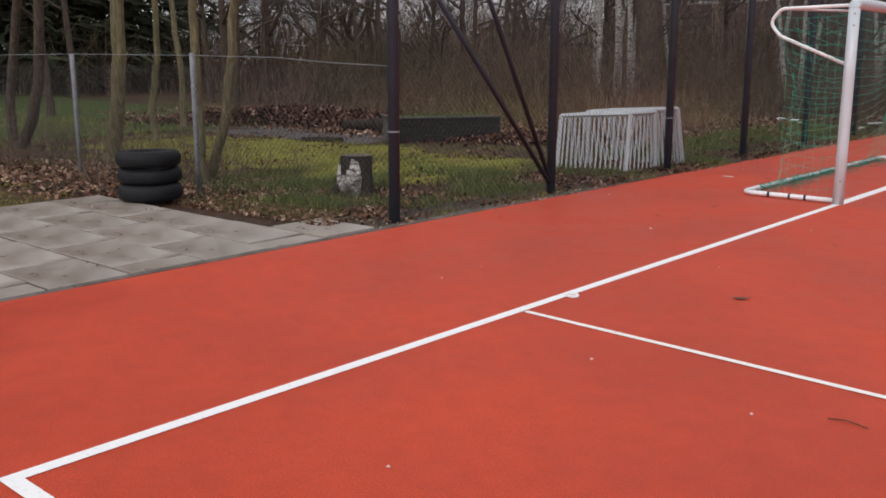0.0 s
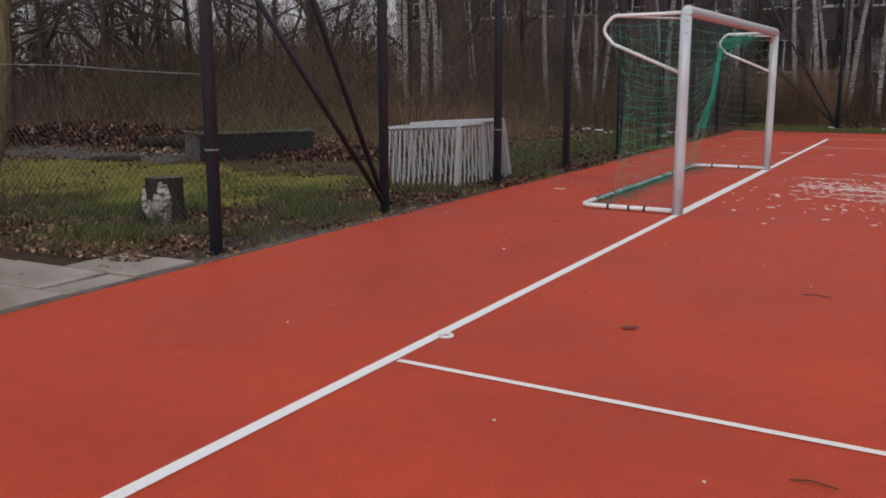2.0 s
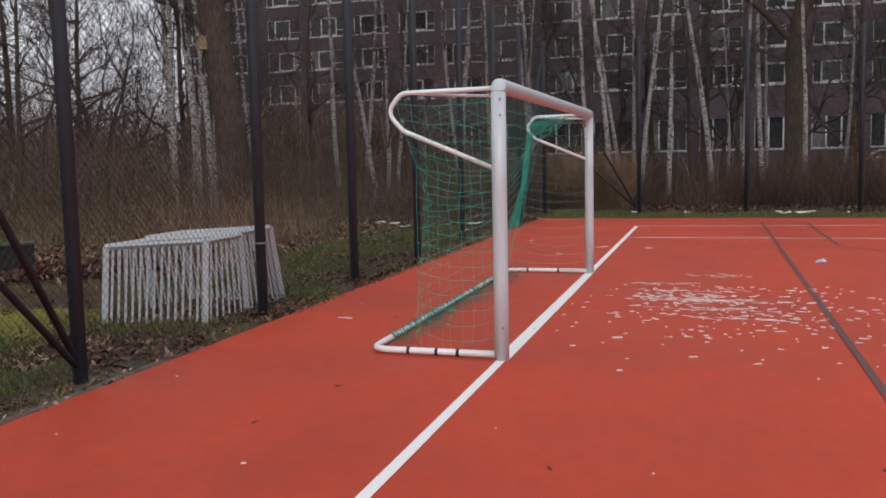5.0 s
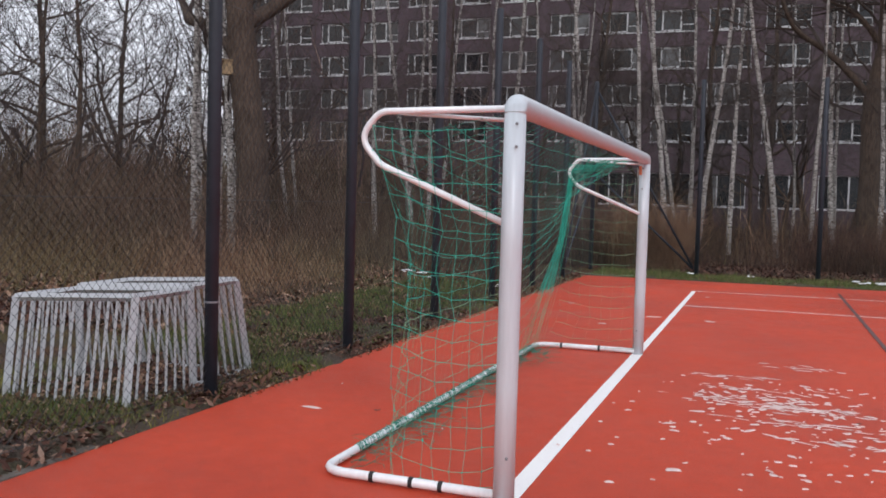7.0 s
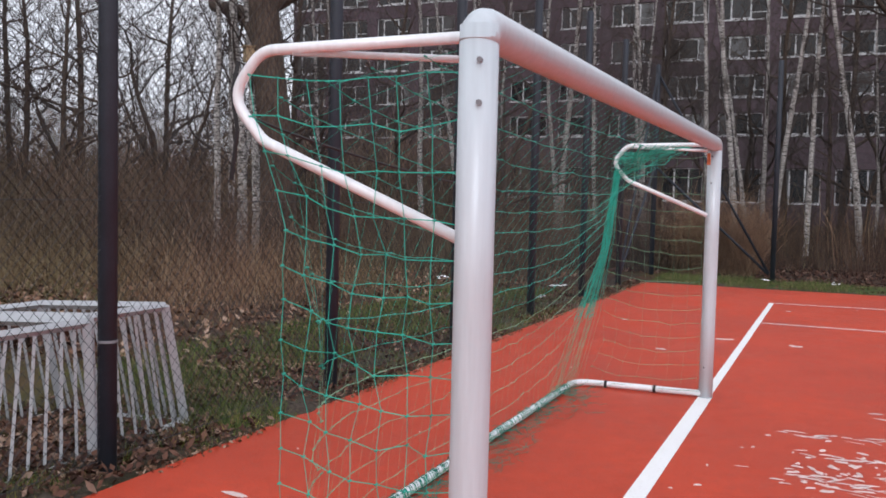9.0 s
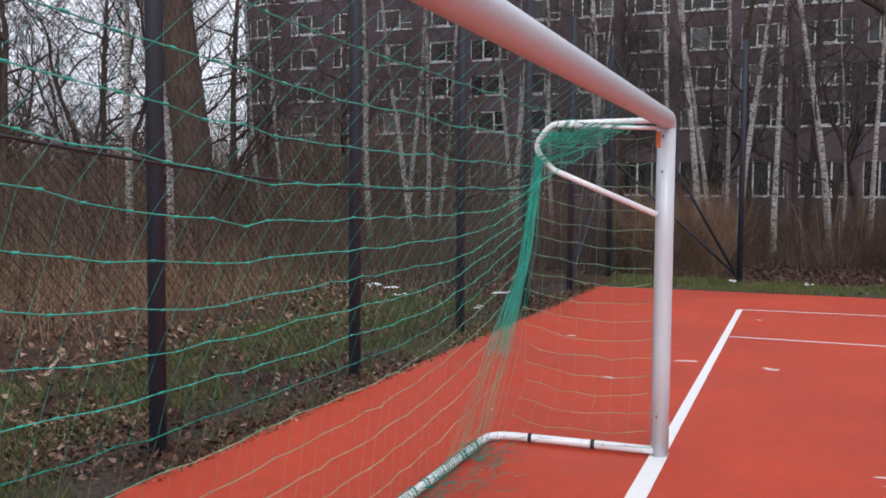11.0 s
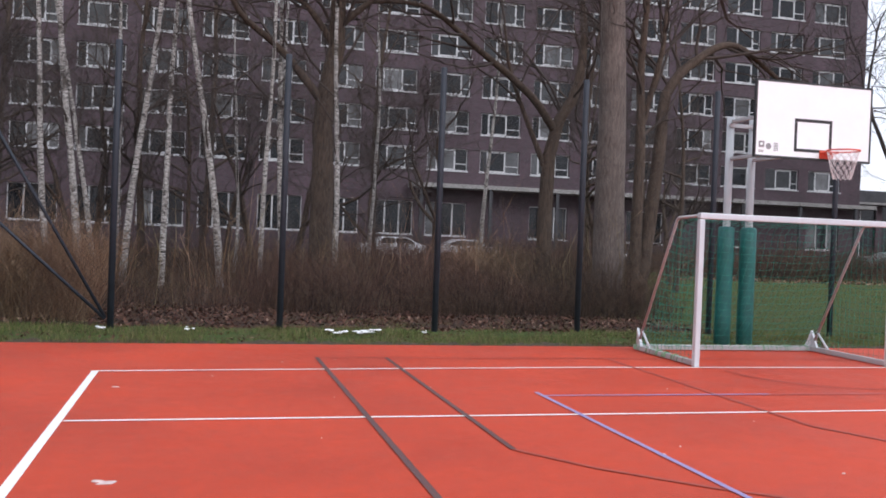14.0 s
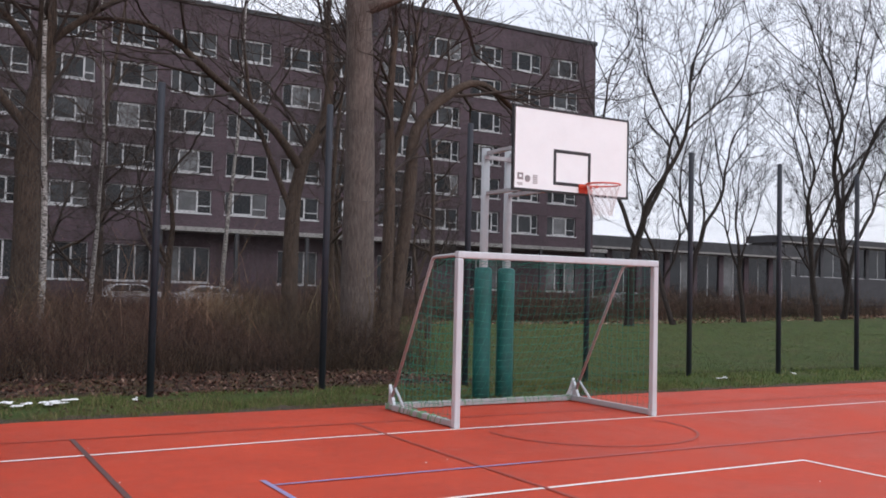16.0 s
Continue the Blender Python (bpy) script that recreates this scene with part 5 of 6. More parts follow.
def conifer(seed, height):
    r = rng(seed)
    ob = thing("conifer_tree", "dark evergreen conifer at the back of the yard", "tree", "conifers behind the yard")
    Soup().tube([(0, 0, -0.2), (0, 0, height * 0.5), (0, 0, height)], [0.16, 0.10, 0.02], 8, cap=False).make("trunk", BARK, ob)
    so = Soup()
    for i in range(1700):
        z = height * (0.06 + 0.93 * r.random())
        reach = (height - z) * 0.26 + 0.25
        a = r.uniform(0, 6.283)
        d = Vector((math.cos(a), math.sin(a), 0))
        q = d * reach * r.uniform(0.3, 1.0) + Vector((0, 0, z - 0.2 * reach * r.random()))
        for _ in range(3):
            w = Vector((r.gauss(0, 0.22), r.gauss(0, 0.22), r.gauss(0, 0.10)))
            so.tri(q, q + w + d * 0.25 - Vector((0, 0, 0.15)), q + w.cross(Vector((0, 0, 1))) * 0.4 - Vector((0, 0, 0.05)))
    so.make("crown", NEEDLE, ob, "drooping dark needles")
    return ob


con = conifer(4, 9.0)
con.matrix_world = place(con, -38.5, 4.0, 0, 1.5)
for x, y, s in ((-41.0, 8.0, 1.8), (-43.0, 2.0, 1.8), (-46.0, 6.0, 2.0), (-48.0, 0.0, 2.0), (-42.0, 13.0, 1.9), (-45.0, 18.0, 2.0), (-36.5, 11.0, 1.4), (-51.0, 10.0, 2.2), (-35.0, 7.5, 1.3), (-44.5, -9.5, 1.8), (-52.0, -14.0, 2.0)):
    copy_thing(con, place(con, x, y, x, s))

# ---- shrubs, grass and leaves ----
rs = np.random.RandomState(12)


def region(n, x0, x1, y0, y1):
    return rs.uniform(x0, x1, n), rs.uniform(y0, y1, n)


def shrubs(n, x0, x1, y0, y1, h0, h1, label, rad=0.006, side=5, clump=0.55, mat=BRUSH):
    x, y = region(n, x0, x1, y0, y1)
    keep = np.array([noise.noise((a * 0.5, b * 0.5, 7.0)) for a, b in zip(x, y)]) > rs.uniform(-0.75, clump, n)
    x, y = x[keep], y[keep]
    tall = np.array([0.75 + 0.5 * noise.noise((a * 0.3, b * 0.3, 3.0)) for a, b in zip(x, y)])
    h = (h0 + (h1 - h0) * rs.random_sample(len(x)) ** 1.6) * tall
    stuff("shrubs", stems(rs, x, y, h, 0.36, rad * rs.uniform(0.5, 1.5, len(x)), side), mat, label, "shrubs")


SHRUB = "dense leafless brown shrubs"
BRUSH_RED = m_brush((0.0, (0.034, 0.018, 0.015)), (0.4, (0.082, 0.042, 0.032)), (0.75, (0.145, 0.078, 0.056)), (1.0, (0.28, 0.18, 0.13)))
BRUSH_TAN = m_brush((0.0, (0.12, 0.062, 0.038)), (0.5, (0.27, 0.15, 0.092)), (1.0, (0.48, 0.32, 0.22)))
shrubs(11000, -9, 10.6, 20.3, 23.6, 0.4, 1.25, SHRUB, 0.0042, mat=BRUSH_RED)
shrubs(10000, -14, 13, 26, 34, 0.6, 2.0, SHRUB, 0.0055, 6, mat=BRUSH_RED)
shrubs(5000, -14, 14, 33, 46, 0.6, 1.8, SHRUB, 0.009, mat=BRUSH_RED)
shrubs(2600, 8, 22, 52, 58, 0.8, 1.9, SHRUB, 0.012, 6, mat=BRUSH_RED)
shrubs(420, -16, 3, 36, 50, 3.0, 8.0, "thin dark saplings in front of the building", 0.016, 8, 0.6, TWIG)
shrubs(160, 3, 16, 38, 50, 2.5, 6.0, "thin dark saplings in front of the building", 0.014, 8, 0.6, TWIG)
shrubs(8000, 20, 60, 44, 58, 1.2, 2.7, SHRUB, 0.012, 6, mat=BRUSH_RED)
shrubs(7000, 26, 80, 44.5, 51, 0.7, 1.9, SHRUB, 0.012, 6, mat=BRUSH_RED)
shrubs(2500, 22, 70, 52, 64, 0.8, 2.2, SHRUB, 0.014)
shrubs(8000, -15, -4.2, 13.5, 24, 0.5, 2.0, SHRUB, 0.0045)
shrubs(12000, -25, -8.8, 10.0, 20, 0.6, 2.9, SHRUB, 0.006, 6)
shrubs(6000, -28, -12, 18, 34, 1.0, 3.4, SHRUB, 0.009, 6)
shrubs(1500, -17, -12.5, 6.0, 10.0, 0.4, 1.6, SHRUB, 0.005)
shrubs(7000, -50, -30, 6, 40, 1.2, 4.0, SHRUB, 0.014)
shrubs(3000, -60, -44, -20, 8, 1.2, 4.0, SHRUB, 0.018)
shrubs(5600, -75, -40, -25, 60, 4.5, 11.5, "bare woodland far behind the yard", 0.03, 6)
shrubs(5200, -60, -16, 34, 75, 4.0, 10.0, "bare woodland beside the building", 0.025, 6)
shrubs(1500, -15, -6.3, -4.6, -1.5, 0.3, 1.2, "thin brown stems along the yard fence", 0.0035)
shrubs(5000, 2.0, 11.5, 20.6, 24.5, 0.6, 1.7, SHRUB, 0.005, 6, mat=BRUSH_RED)
shrubs(3000, 4.0, 12.5, 24.5, 31, 0.9, 2.4, SHRUB, 0.006, 6, mat=BRUSH_RED)
shrubs(2200, -4.2, -2.2, 18.2, 22, 0.4, 2.6, SHRUB, 0.0045)
shrubs(260, -6, 11, 21, 27, 1.4, 3.6, "thin pale saplings standing in the shrubs", 0.010, 2, 0.6, BRUSH_TAN)
shrubs(2600, -2.5, -0.7, 18.4, 20.2, 1.0, 3.1, "tall tan dry shrub in the corner of the fence", 0.0045, 7, 0.2, BRUSH_TAN)
shrubs(900, 7.6, 9.2, 25.0, 26.5, 1.6, 3.2, "tall tan dry shrub behind the hedge", 0.006, 6, 0.2, BRUSH_TAN)
shrubs(5000, -15, -6, 6.5, 12.5, 0.3, 1.3, "low dry tan stems in the yard", 0.004, 4, 0.35, BRUSH_TAN)


def grass(n, x0, x1, y0, y1, h0, h1, w, mat, label, thin=-0.3):
    x, y = region(n, x0, x1, y0, y1)
    keep = np.array([noise.noise((a * 0.9, b * 0.9, 1.0)) + 0.4 * noise.noise((a * 3.1, b * 3.1, 4.0)) for a, b in zip(x, y)]) > thin + rs.uniform(-0.25, 0.25, n)
    x, y = x[keep], y[keep]
    stuff("grass", blades(rs, x, y, rs.uniform(h0, h1, len(x)), w * rs.uniform(0.7, 1.4, len(x)), 0.9), mat, label, "grass")


grass(34000, -2.5, 14, 15.44, 17.7, 0.03, 0.13, 0.009, GRASS, "short green grass on the verge", -0.12)
grass(26000, -2.5, 14, 15.44, 17.7, 0.03, 0.12, 0.007, STRAW, "dry straw-coloured grass on the verge", -0.15)
grass(9000, -2.5, 16, 15.38, 17.6, 0.08, 0.22, 0.009, GRASS, "long rough grass tufts on the verge", 0.22)
grass(7000, -2.5, 16, 15.40, 17.6, 0.07, 0.20, 0.008, STRAW, "dry rough grass tufts on the verge", 0.2)
grass(26000, 14, 44, 15.44, 18.2, 0.04, 0.12, 0.018, GRASS, "short green grass on the verge", -0.4)
grass(20000, -4.9, -2.82, -3.6, 4.0, 0.04, 0.14, 0.007, GRASS, "tufts of grass along the fence", 0.12)
grass(14000, -4.9, -2.75, -3.6, 4.0, 0.04, 0.13, 0.006, STRAW, "dry tufts of grass along the fence", 0.0)
grass(30000, -5.2, -2.6, 2.5, 13.0, 0.04, 0.14, 0.009, GRASS, "green grass along the fence", -0.1)
grass(2200, -2.75, -2.45, 2.0, 15.5, 0.03, 0.09, 0.007, GRASS, "grass at the edge of the court", -0.1)
grass(8000, -6.5, -2.7, 3.0, 14.0, 0.05, 0.13, 0.008, STRAW, "dry yellowish grass along the fence", 0.1)
grass(6500, -3.05, -2.53, -3.9, 15.6, 0.04, 0.11, 0.006, MOSS, "small weeds at the edge of the court", 0.1)
grass(34000, 10.5, 40, 17.9, 42, 0.03, 0.08, 0.03, GRASS, "short lawn grass", -0.25)
grass(16000, 10.5, 40, 17.9, 42, 0.03, 0.09, 0.025, STRAW, "dry straw-coloured lawn grass", 0.0)
grass(26000, -12, -4.2, -2.2, 1.6, 0.02, 0.06, 0.012, MOSS, "yellow-green mossy turf", -0.3)
grass(12000, -7.0, -3.2, -3.7, -1.8, 0.04, 0.16, 0.007, GRASS, "tufts of grass in the yard", 0.1)
grass(9000, -7.0, -3.0, -4.2, -1.6, 0.04, 0.14, 0.006, STRAW, "dry grass in the yard", 0.0)
grass(3500, -5.9, -3.0, -4.4, -3.6, 0.02, 0.09, 0.006, STRAW, "dry grass at the edge of the paving", -0.1)
grass(2500, -5.9, -3.0, -4.4, -3.6, 0.02, 0.08, 0.006, GRASS, "green grass at the edge of the paving", 0.05)
grass(9000, -5.6, -2.95, -3.9, -0.6, 0.07, 0.24, 0.008, GRASS, "lush green tufts round the stump", 0.22)
grass(11000, -7.0, -3.3, -2.6, 0.6, 0.04, 0.16, 0.008, GRASS, "rough grass at the edge of the moss", 0.05)
grass(6000, -7.0, -3.3, -2.6, 1.2, 0.04, 0.14, 0.007, STRAW, "dry grass at the edge of the moss", 0.05)
grass(5000, -3.3, -2.7, -0.6, 15.0, 0.05, 0.17, 0.008, GRASS, "green tufts on the soil by the court", 0.25)
grass(4000, -3.3, -2.6, -3.6, 15.0, 0.04, 0.14, 0.006, STRAW, "dry tufts on the soil by the court", 0.2)
grass(9000, -24, -6.6, -2.8, 1.9, 0.03, 0.10, 0.022, MOSS, "pale mossy grass at the back of the yard", -0.1)
grass(5000, -11, -6.1, -6.6, -4.8, 0.015, 0.05, 0.010, MOSS, "dry yellowish grass beside the paving", -0.4)


LITTER_RED = m_blade("dark_wet_fallen_leaves", (0.0, (0.030, 0.013, 0.010)), (0.5, (0.085, 0.036, 0.024)), (0.85, (0.15, 0.072, 0.048)), (1.0, (0.30, 0.20, 0.15)))


def litter(n, x0, x1, y0, y1, s0, s1, label, thin=-0.2, z=None, mat=LITTER):
    x, y = region(n, x0, x1, y0, y1)
    keep = np.array([noise.noise((a * 0.8, b * 0.8, 11.0)) for a, b in zip(x, y)]) > thin + rs.uniform(-0.3, 0.3, n)
    x, y = x[keep], y[keep]
    stuff("leaf_litter", leaves(rs, x, y, rs.uniform(s0, s1, len(x)), None if z is None else z + 0 * x), mat, label, "leaves")


FALLEN = "brown fallen leaves on dark soil"
litter(20000, -8, 11, 17.6, 22.5, 0.02, 0.05, FALLEN, -0.4, mat=LITTER_RED)
litter(16000, -4.6, -2.62, -3.9, 16.0, 0.010, 0.032, FALLEN, -0.1, mat=LITTER_RED)
litter(5000, -3.05, -2.50, -4.2, 15.6, 0.007, 0.024, FALLEN, -0.1, 0.002)
litter(7000, -3.35, -2.52, -0.7, 15.4, 0.012, 0.040, FALLEN, -0.2, 0.03, LITTER_RED)
litter(2600, -2.62, -2.44, 1.5, 15.6, 0.008, 0.02, FALLEN, -0.3, 0.002)
litter(2600, -5.9, -3.0, -4.45, -3.5, 0.012, 0.035, FALLEN, -0.3)
litter(3500, -6.5, -3.0, -3.7, -2.2, 0.015, 0.04, FALLEN, -0.1)
litter(2500, -11, -6.1, -5.2, -3.0, 0.02, 0.05, FALLEN, -0.4)
litter(260, -6.0, -2.7, -7.0, -4.3, 0.006, 0.016, "brown leaf scraps on the paving", 0.1, 0.002)
litter(6000, -2.4, 14, 15.5, 17.8, 0.015, 0.035, FALLEN, 0.0, mat=LITTER_RED)
litter(14000, -16, -4.0, 4.0, 17.0, 0.025, 0.06, FALLEN)
litter(7000, -4.1, -2.72, -1.0, 5.0, 0.018, 0.04, FALLEN, -0.15)
litter(6000, 12, 70, 41, 46, 0.05, 0.12, "brown leaves along the edge of the lawn", -0.2)
litter(9000, -13, -3.2, -4.5, 4.5, 0.02, 0.045, FALLEN, 0.1, mat=LITTER_RED)
litter(5000, -22, -9, 3.0, 8.0, 0.03, 0.06, FALLEN, -0.3)


# ---- yard: tyres, stump, planter, training goals ----
def tyre_mesh():
    prof = [(0.20, -0.085), (0.25, -0.097), (0.29, -0.095), (0.318, -0.078), (0.332, -0.045), (0.336, 0.0), (0.332, 0.045), (0.318, 0.078), (0.29, 0.095), (0.25, 0.097), (0.20, 0.085), (0.185, 0.05), (0.185, -0.05)]
    n, so = 40, Soup()
    for k in range(n):
        a = 2 * math.pi * k / n
        for rr, z in prof:
            so.v.append(Vector((rr * math.cos(a), rr * math.sin(a), z)))
    m = len(prof)
    for k in range(n):
        for i in range(m):
            so.f.append((k * m + i, ((k + 1) % n) * m + i, ((k + 1) % n) * m + (i + 1) % m, k * m + (i + 1) % m))
    return so


t0 = tyre_mesh().make("tyre", RUBBER, smooth=True)
tagged(t0, "worn black car tyre in a stack on the paving", "tyre", "stack of tyres")
FLAT = Matrix.Diagonal((1, 1, 0.92, 1))
t0.matrix_world = pose(-5.68, -4.55, 0.094, 0, 0, 0) @ FLAT
copy_thing(t0, pose(-5.705, -4.53, 0.273, 1.0, 0, 40) @ FLAT)
copy_thing(t0, pose(-5.665, -4.56, 0.452, -0.8, 0.6, 100) @ FLAT)


def stump():
    ob = thing("tree_stump", "sawn birch stump with white and black bark in the grass", "stump")
    r = rng(6)
    n, so = 18, Soup()
    rings = [(0.0, 1.15), (0.1, 1.0), (0.3, 0.96), (0.42, 0.97)]
    shape = [1 + 0.09 * r.uniform(-1, 1) for _ in range(n)]
    for z, f in rings:
        for k in range(n):
            a = 2 * math.pi * k / n
            so.v.append(Vector((0.19 * f * shape[k] * math.cos(a), 0.19 * f * shape[k] * math.sin(a), z)))
    for i in range(3):
        for k in range(n):
            so.f.append((i * n + k, i * n + (k + 1) % n, (i + 1) * n + (k + 1) % n, (i + 1) * n + k))
    so.make("bark", STUMP_BARK, ob, "dark peeling bark", True)
    for a, z0, z1, w in ((3.9, 0.06, 0.36, 0.035), (4.4, 0.10, 0.25, 0.05), (4.9, 0.0, 0.3, 0.03), (3.3, 0.02, 0.2, 0.05), (5.2, 0.04, 0.40, 0.03), (5.62, 0.14, 0.38, -0.04), (5.45, 0.0, 0.2, 0.05)):
        pt = Soup().tube([(0.188 * math.cos(a + w * k), 0.188 * math.sin(a + w * k), z0 + (z1 - z0) * k / 3) for k in range(4)], [0.03, 0.05, 0.045, 0.02], 7)
        pt.make("bark_patch", BIRCH, ob, "strip of white birch bark", True)
    top = Soup()
    top.v = [Vector((0.18 * shape[k] * math.cos(2 * math.pi * k / n), 0.18 * shape[k] * math.sin(2 * math.pi * k / n), 0.425)) for k in range(n)]
    top.f = [tuple(range(n))]
    top.make("cut_face", m_plain("weathered_cut_wood", (0.10, 0.08, 0.06), 0.9, 0, 0.4, 20), ob)
    for a, h in ((3.4, 0.22), (3.9, 0.16)):
        rt = Soup().tube([(0.16 * math.cos(a), 0.16 * math.sin(a), h), (0.26 * math.cos(a), 0.26 * math.sin(a), h * 0.6), (0.34 * math.cos(a), 0.34 * math.sin(a), -0.03)], [0.05, 0.05, 0.04], 8)
        rt.make("root", STUMP_BARK, ob, "", True)
    ob.matrix_world = pose(-4.25, -2.85, -0.06) @ Matrix.Diagonal((0.95, 0.95, 1.2, 1))


stump()


def planter():
    ob = thing("raised_bed", "low weathered raised bed overgrown with green plants", "raised bed")
    dark = m_plain("dark_weathered_planks", (0.017, 0.014, 0.012), 0.85, 0, 0.4, 5)
    grey = m_plain("grey_weathered_planks", (0.10, 0.093, 0.085), 0.85, 0, 0.35, 5)
    L, W = 2.06, 1.05
    Soup().box(-0.02, L + 0.02, -0.025, 0.075, 0.462, 0.495).make("cap_rail", grey, ob, "grey weathered cap board")
    Soup().box(-0.04, 0.01, 0.077, W, 0.462, 0.495).make("cap_rail", grey, ob, "grey weathered cap board")
    for k in range(3):
        z = k * 0.155
        Soup().box(0, L, 0, 0.05, z, z + 0.148).make("board", dark, ob, "dark weathered side board")
        Soup().box(0, L, W - 0.05, W, z, z + 0.148).make("board", dark, ob, "dark weathered side board")
        Soup().box(0.0, 0.05, 0.052, W - 0.052, z, z + 0.148).make("board", grey, ob, "grey weathered end board")
        Soup().box(L - 0.05, L, 0.052, W - 0.052, z, z + 0.148).make("board", dark, ob)
    Soup().box(0.052, L - 0.052, 0.052, W - 0.052, 0.02, 0.38).make("soil", GROUND, ob)
    r2 = np.random.RandomState(5)
    x, y = r2.uniform(0.1, L - 0.1, 1500), r2.uniform(0.08, W * 0.6, 1500)
    v, f = blades(r2, x, y, r2.uniform(0.06, 0.2, 1500), 0.02 + 0 * x, 1.2, 0.38 + 0 * x)
    pl = new("foliage", np_mesh("foliage", v, f, GRASS))
    pl.parent = ob
    pl["label"] = "green weeds in the bed"
    ob.matrix_world = Matrix.LocRotScale((-8.74, 2.36, -0.03), Euler((0, 0, radians(59))), None)


planter()


def leaf_heap(x0, y0, lx, ly, h, rot, n, label):
    """A low heap of fallen leaves."""
    r2 = np.random.RandomState(int(lx * 100))
    u, v = r2.normal(0, 0.42, n), r2.normal(0, 0.42, n)
    x = x0 + u * lx * math.cos(rot) - v * ly * math.sin(rot)
    y = y0 + u * lx * math.sin(rot) + v * ly * math.cos(rot)
    z = h * np.exp(-(u * u + v * v) * 1.6) * r2.uniform(0.35, 1.0, n)
    vf = leaves(r2, x, y, r2.uniform(0.03, 0.07, n), z, 0.7)
    tagged(new("leaf_heap", np_mesh("leaf_heap", *vf, LITTER_RED)), label, "leaves", kind="stuff")


leaf_heap(-14.6, 4.7, 4.2, 1.4, 0.40, radians(42), 9000, "low heap of red-brown leaves behind the path")
leaf_heap(-7.2, 4.3, 1.6, 0.8, 0.12, radians(50), 1500, "red-brown leaves beside the raised bed")


def old_log(x, y, length, rad, rot, label):
    r = rng(int(length * 100))
    so = Soup().tube([(length * (k / 6 - 0.5), 0.03 * r.uniform(-1, 1), rad * 0.9) for k in range(7)], [rad * r.uniform(0.85, 1.1) for _ in range(7)], 10)
    ob = so.make("log", STUMP_BARK, smooth=True)
    ob.matrix_world = pose(x, y, ground_height(x, y), 0, 0, rot)
    tagged(ob, label, "log")


old_log(-10.9, 4.9, 1.5, 0.16, 52, "dark rotting log behind the raised bed")
old_log(-11.7, 4.5, 1.1, 0.13, 40, "dark rotting log on the leaves")
old_log(-10.1, 1.75, 0.8, 0.05, 35, "dark wet branch lying on the path")


WORN_WHITE = m_alu("worn_white_tube", (0.47, 0.48, 0.50))


def training_goal():
    """A small slatted goal: upright front, sloping slatted back and slatted sides."""
    ob = thing("training_goal", "small white slatted training goal standing behind the fence", "goal", "training goals")
    x0, x1, yb, yt, yf, h = -4.15, -3.05, 0.86, 1.02, 1.68, 0.83
    mat = WORN_WHITE

    def flat(name, a, b, w):
        a, b = Vector(a), Vector(b)
        Soup().tube([a, b], w, 4).make(name, mat, ob)

    for x in (x0, x1):
        flat("frame_post", (x, yb, 0.0), (x, yt, h), 0.038)
        flat("frame_post", (x, yf, 0.0), (x, yf, h), 0.036)
        flat("side_rail", (x, yt, h), (x, yf, h), 0.029)
        flat("ground_rail", (x, yb, 0.03), (x, yf, 0.03), 0.03)
        for k in range(1, 7):
            s = k / 7
            flat("slat", (x, yb + (yf - yb) * s, 0.03), (x, yt + (yf - yt) * s, h - 0.03), 0.012)
    flat("top_rail", (x0, yt, h), (x1, yt, h), 0.030)
    flat("crossbar", (x0, yf, h), (x1, yf, h), 0.029)
    flat("ground_rail", (x0, yb, 0.03), (x1, yb, 0.03), 0.03)
    for k in range(1, 14):
        x = x0 + (x1 - x0) * k / 14
        flat("slat", (x, yb, 0.03), (x, yt, h - 0.03), 0.014)
    return ob


tg = training_goal()
TILT = Matrix.Translation((-3.03, 0, -0.05)) @ pose(0, 0, 0, 0, -3.2, 0) @ Matrix.Translation((3.05, 0, 0))
tg.matrix_world = TILT
copy_thing(tg, TILT @ Matrix.Translation((-7.22, 3.40, 0.025)) @ pose(0, 0, 0, 0, 0, 180))


def nest_box():
    ob = thing("nest_box", "small wooden nest box fixed to the tree trunk", "nest box")
    wood = m_plain("pale_nest_box_wood", (0.30, 0.21, 0.12), 0.8, 0, 0.3, 12)
    Soup().box(-0.13, 0.13, -0.11, 0.11, 0, 0.30).make("box", wood, ob)
    Soup().box(-0.16, 0.16, -0.16, 0.13, 0.302, 0.33).make("lid", wood, ob)
    ob.matrix_world = pose(-10.60, 13.80, 4.30, 0, 0, -40)


nest_box()


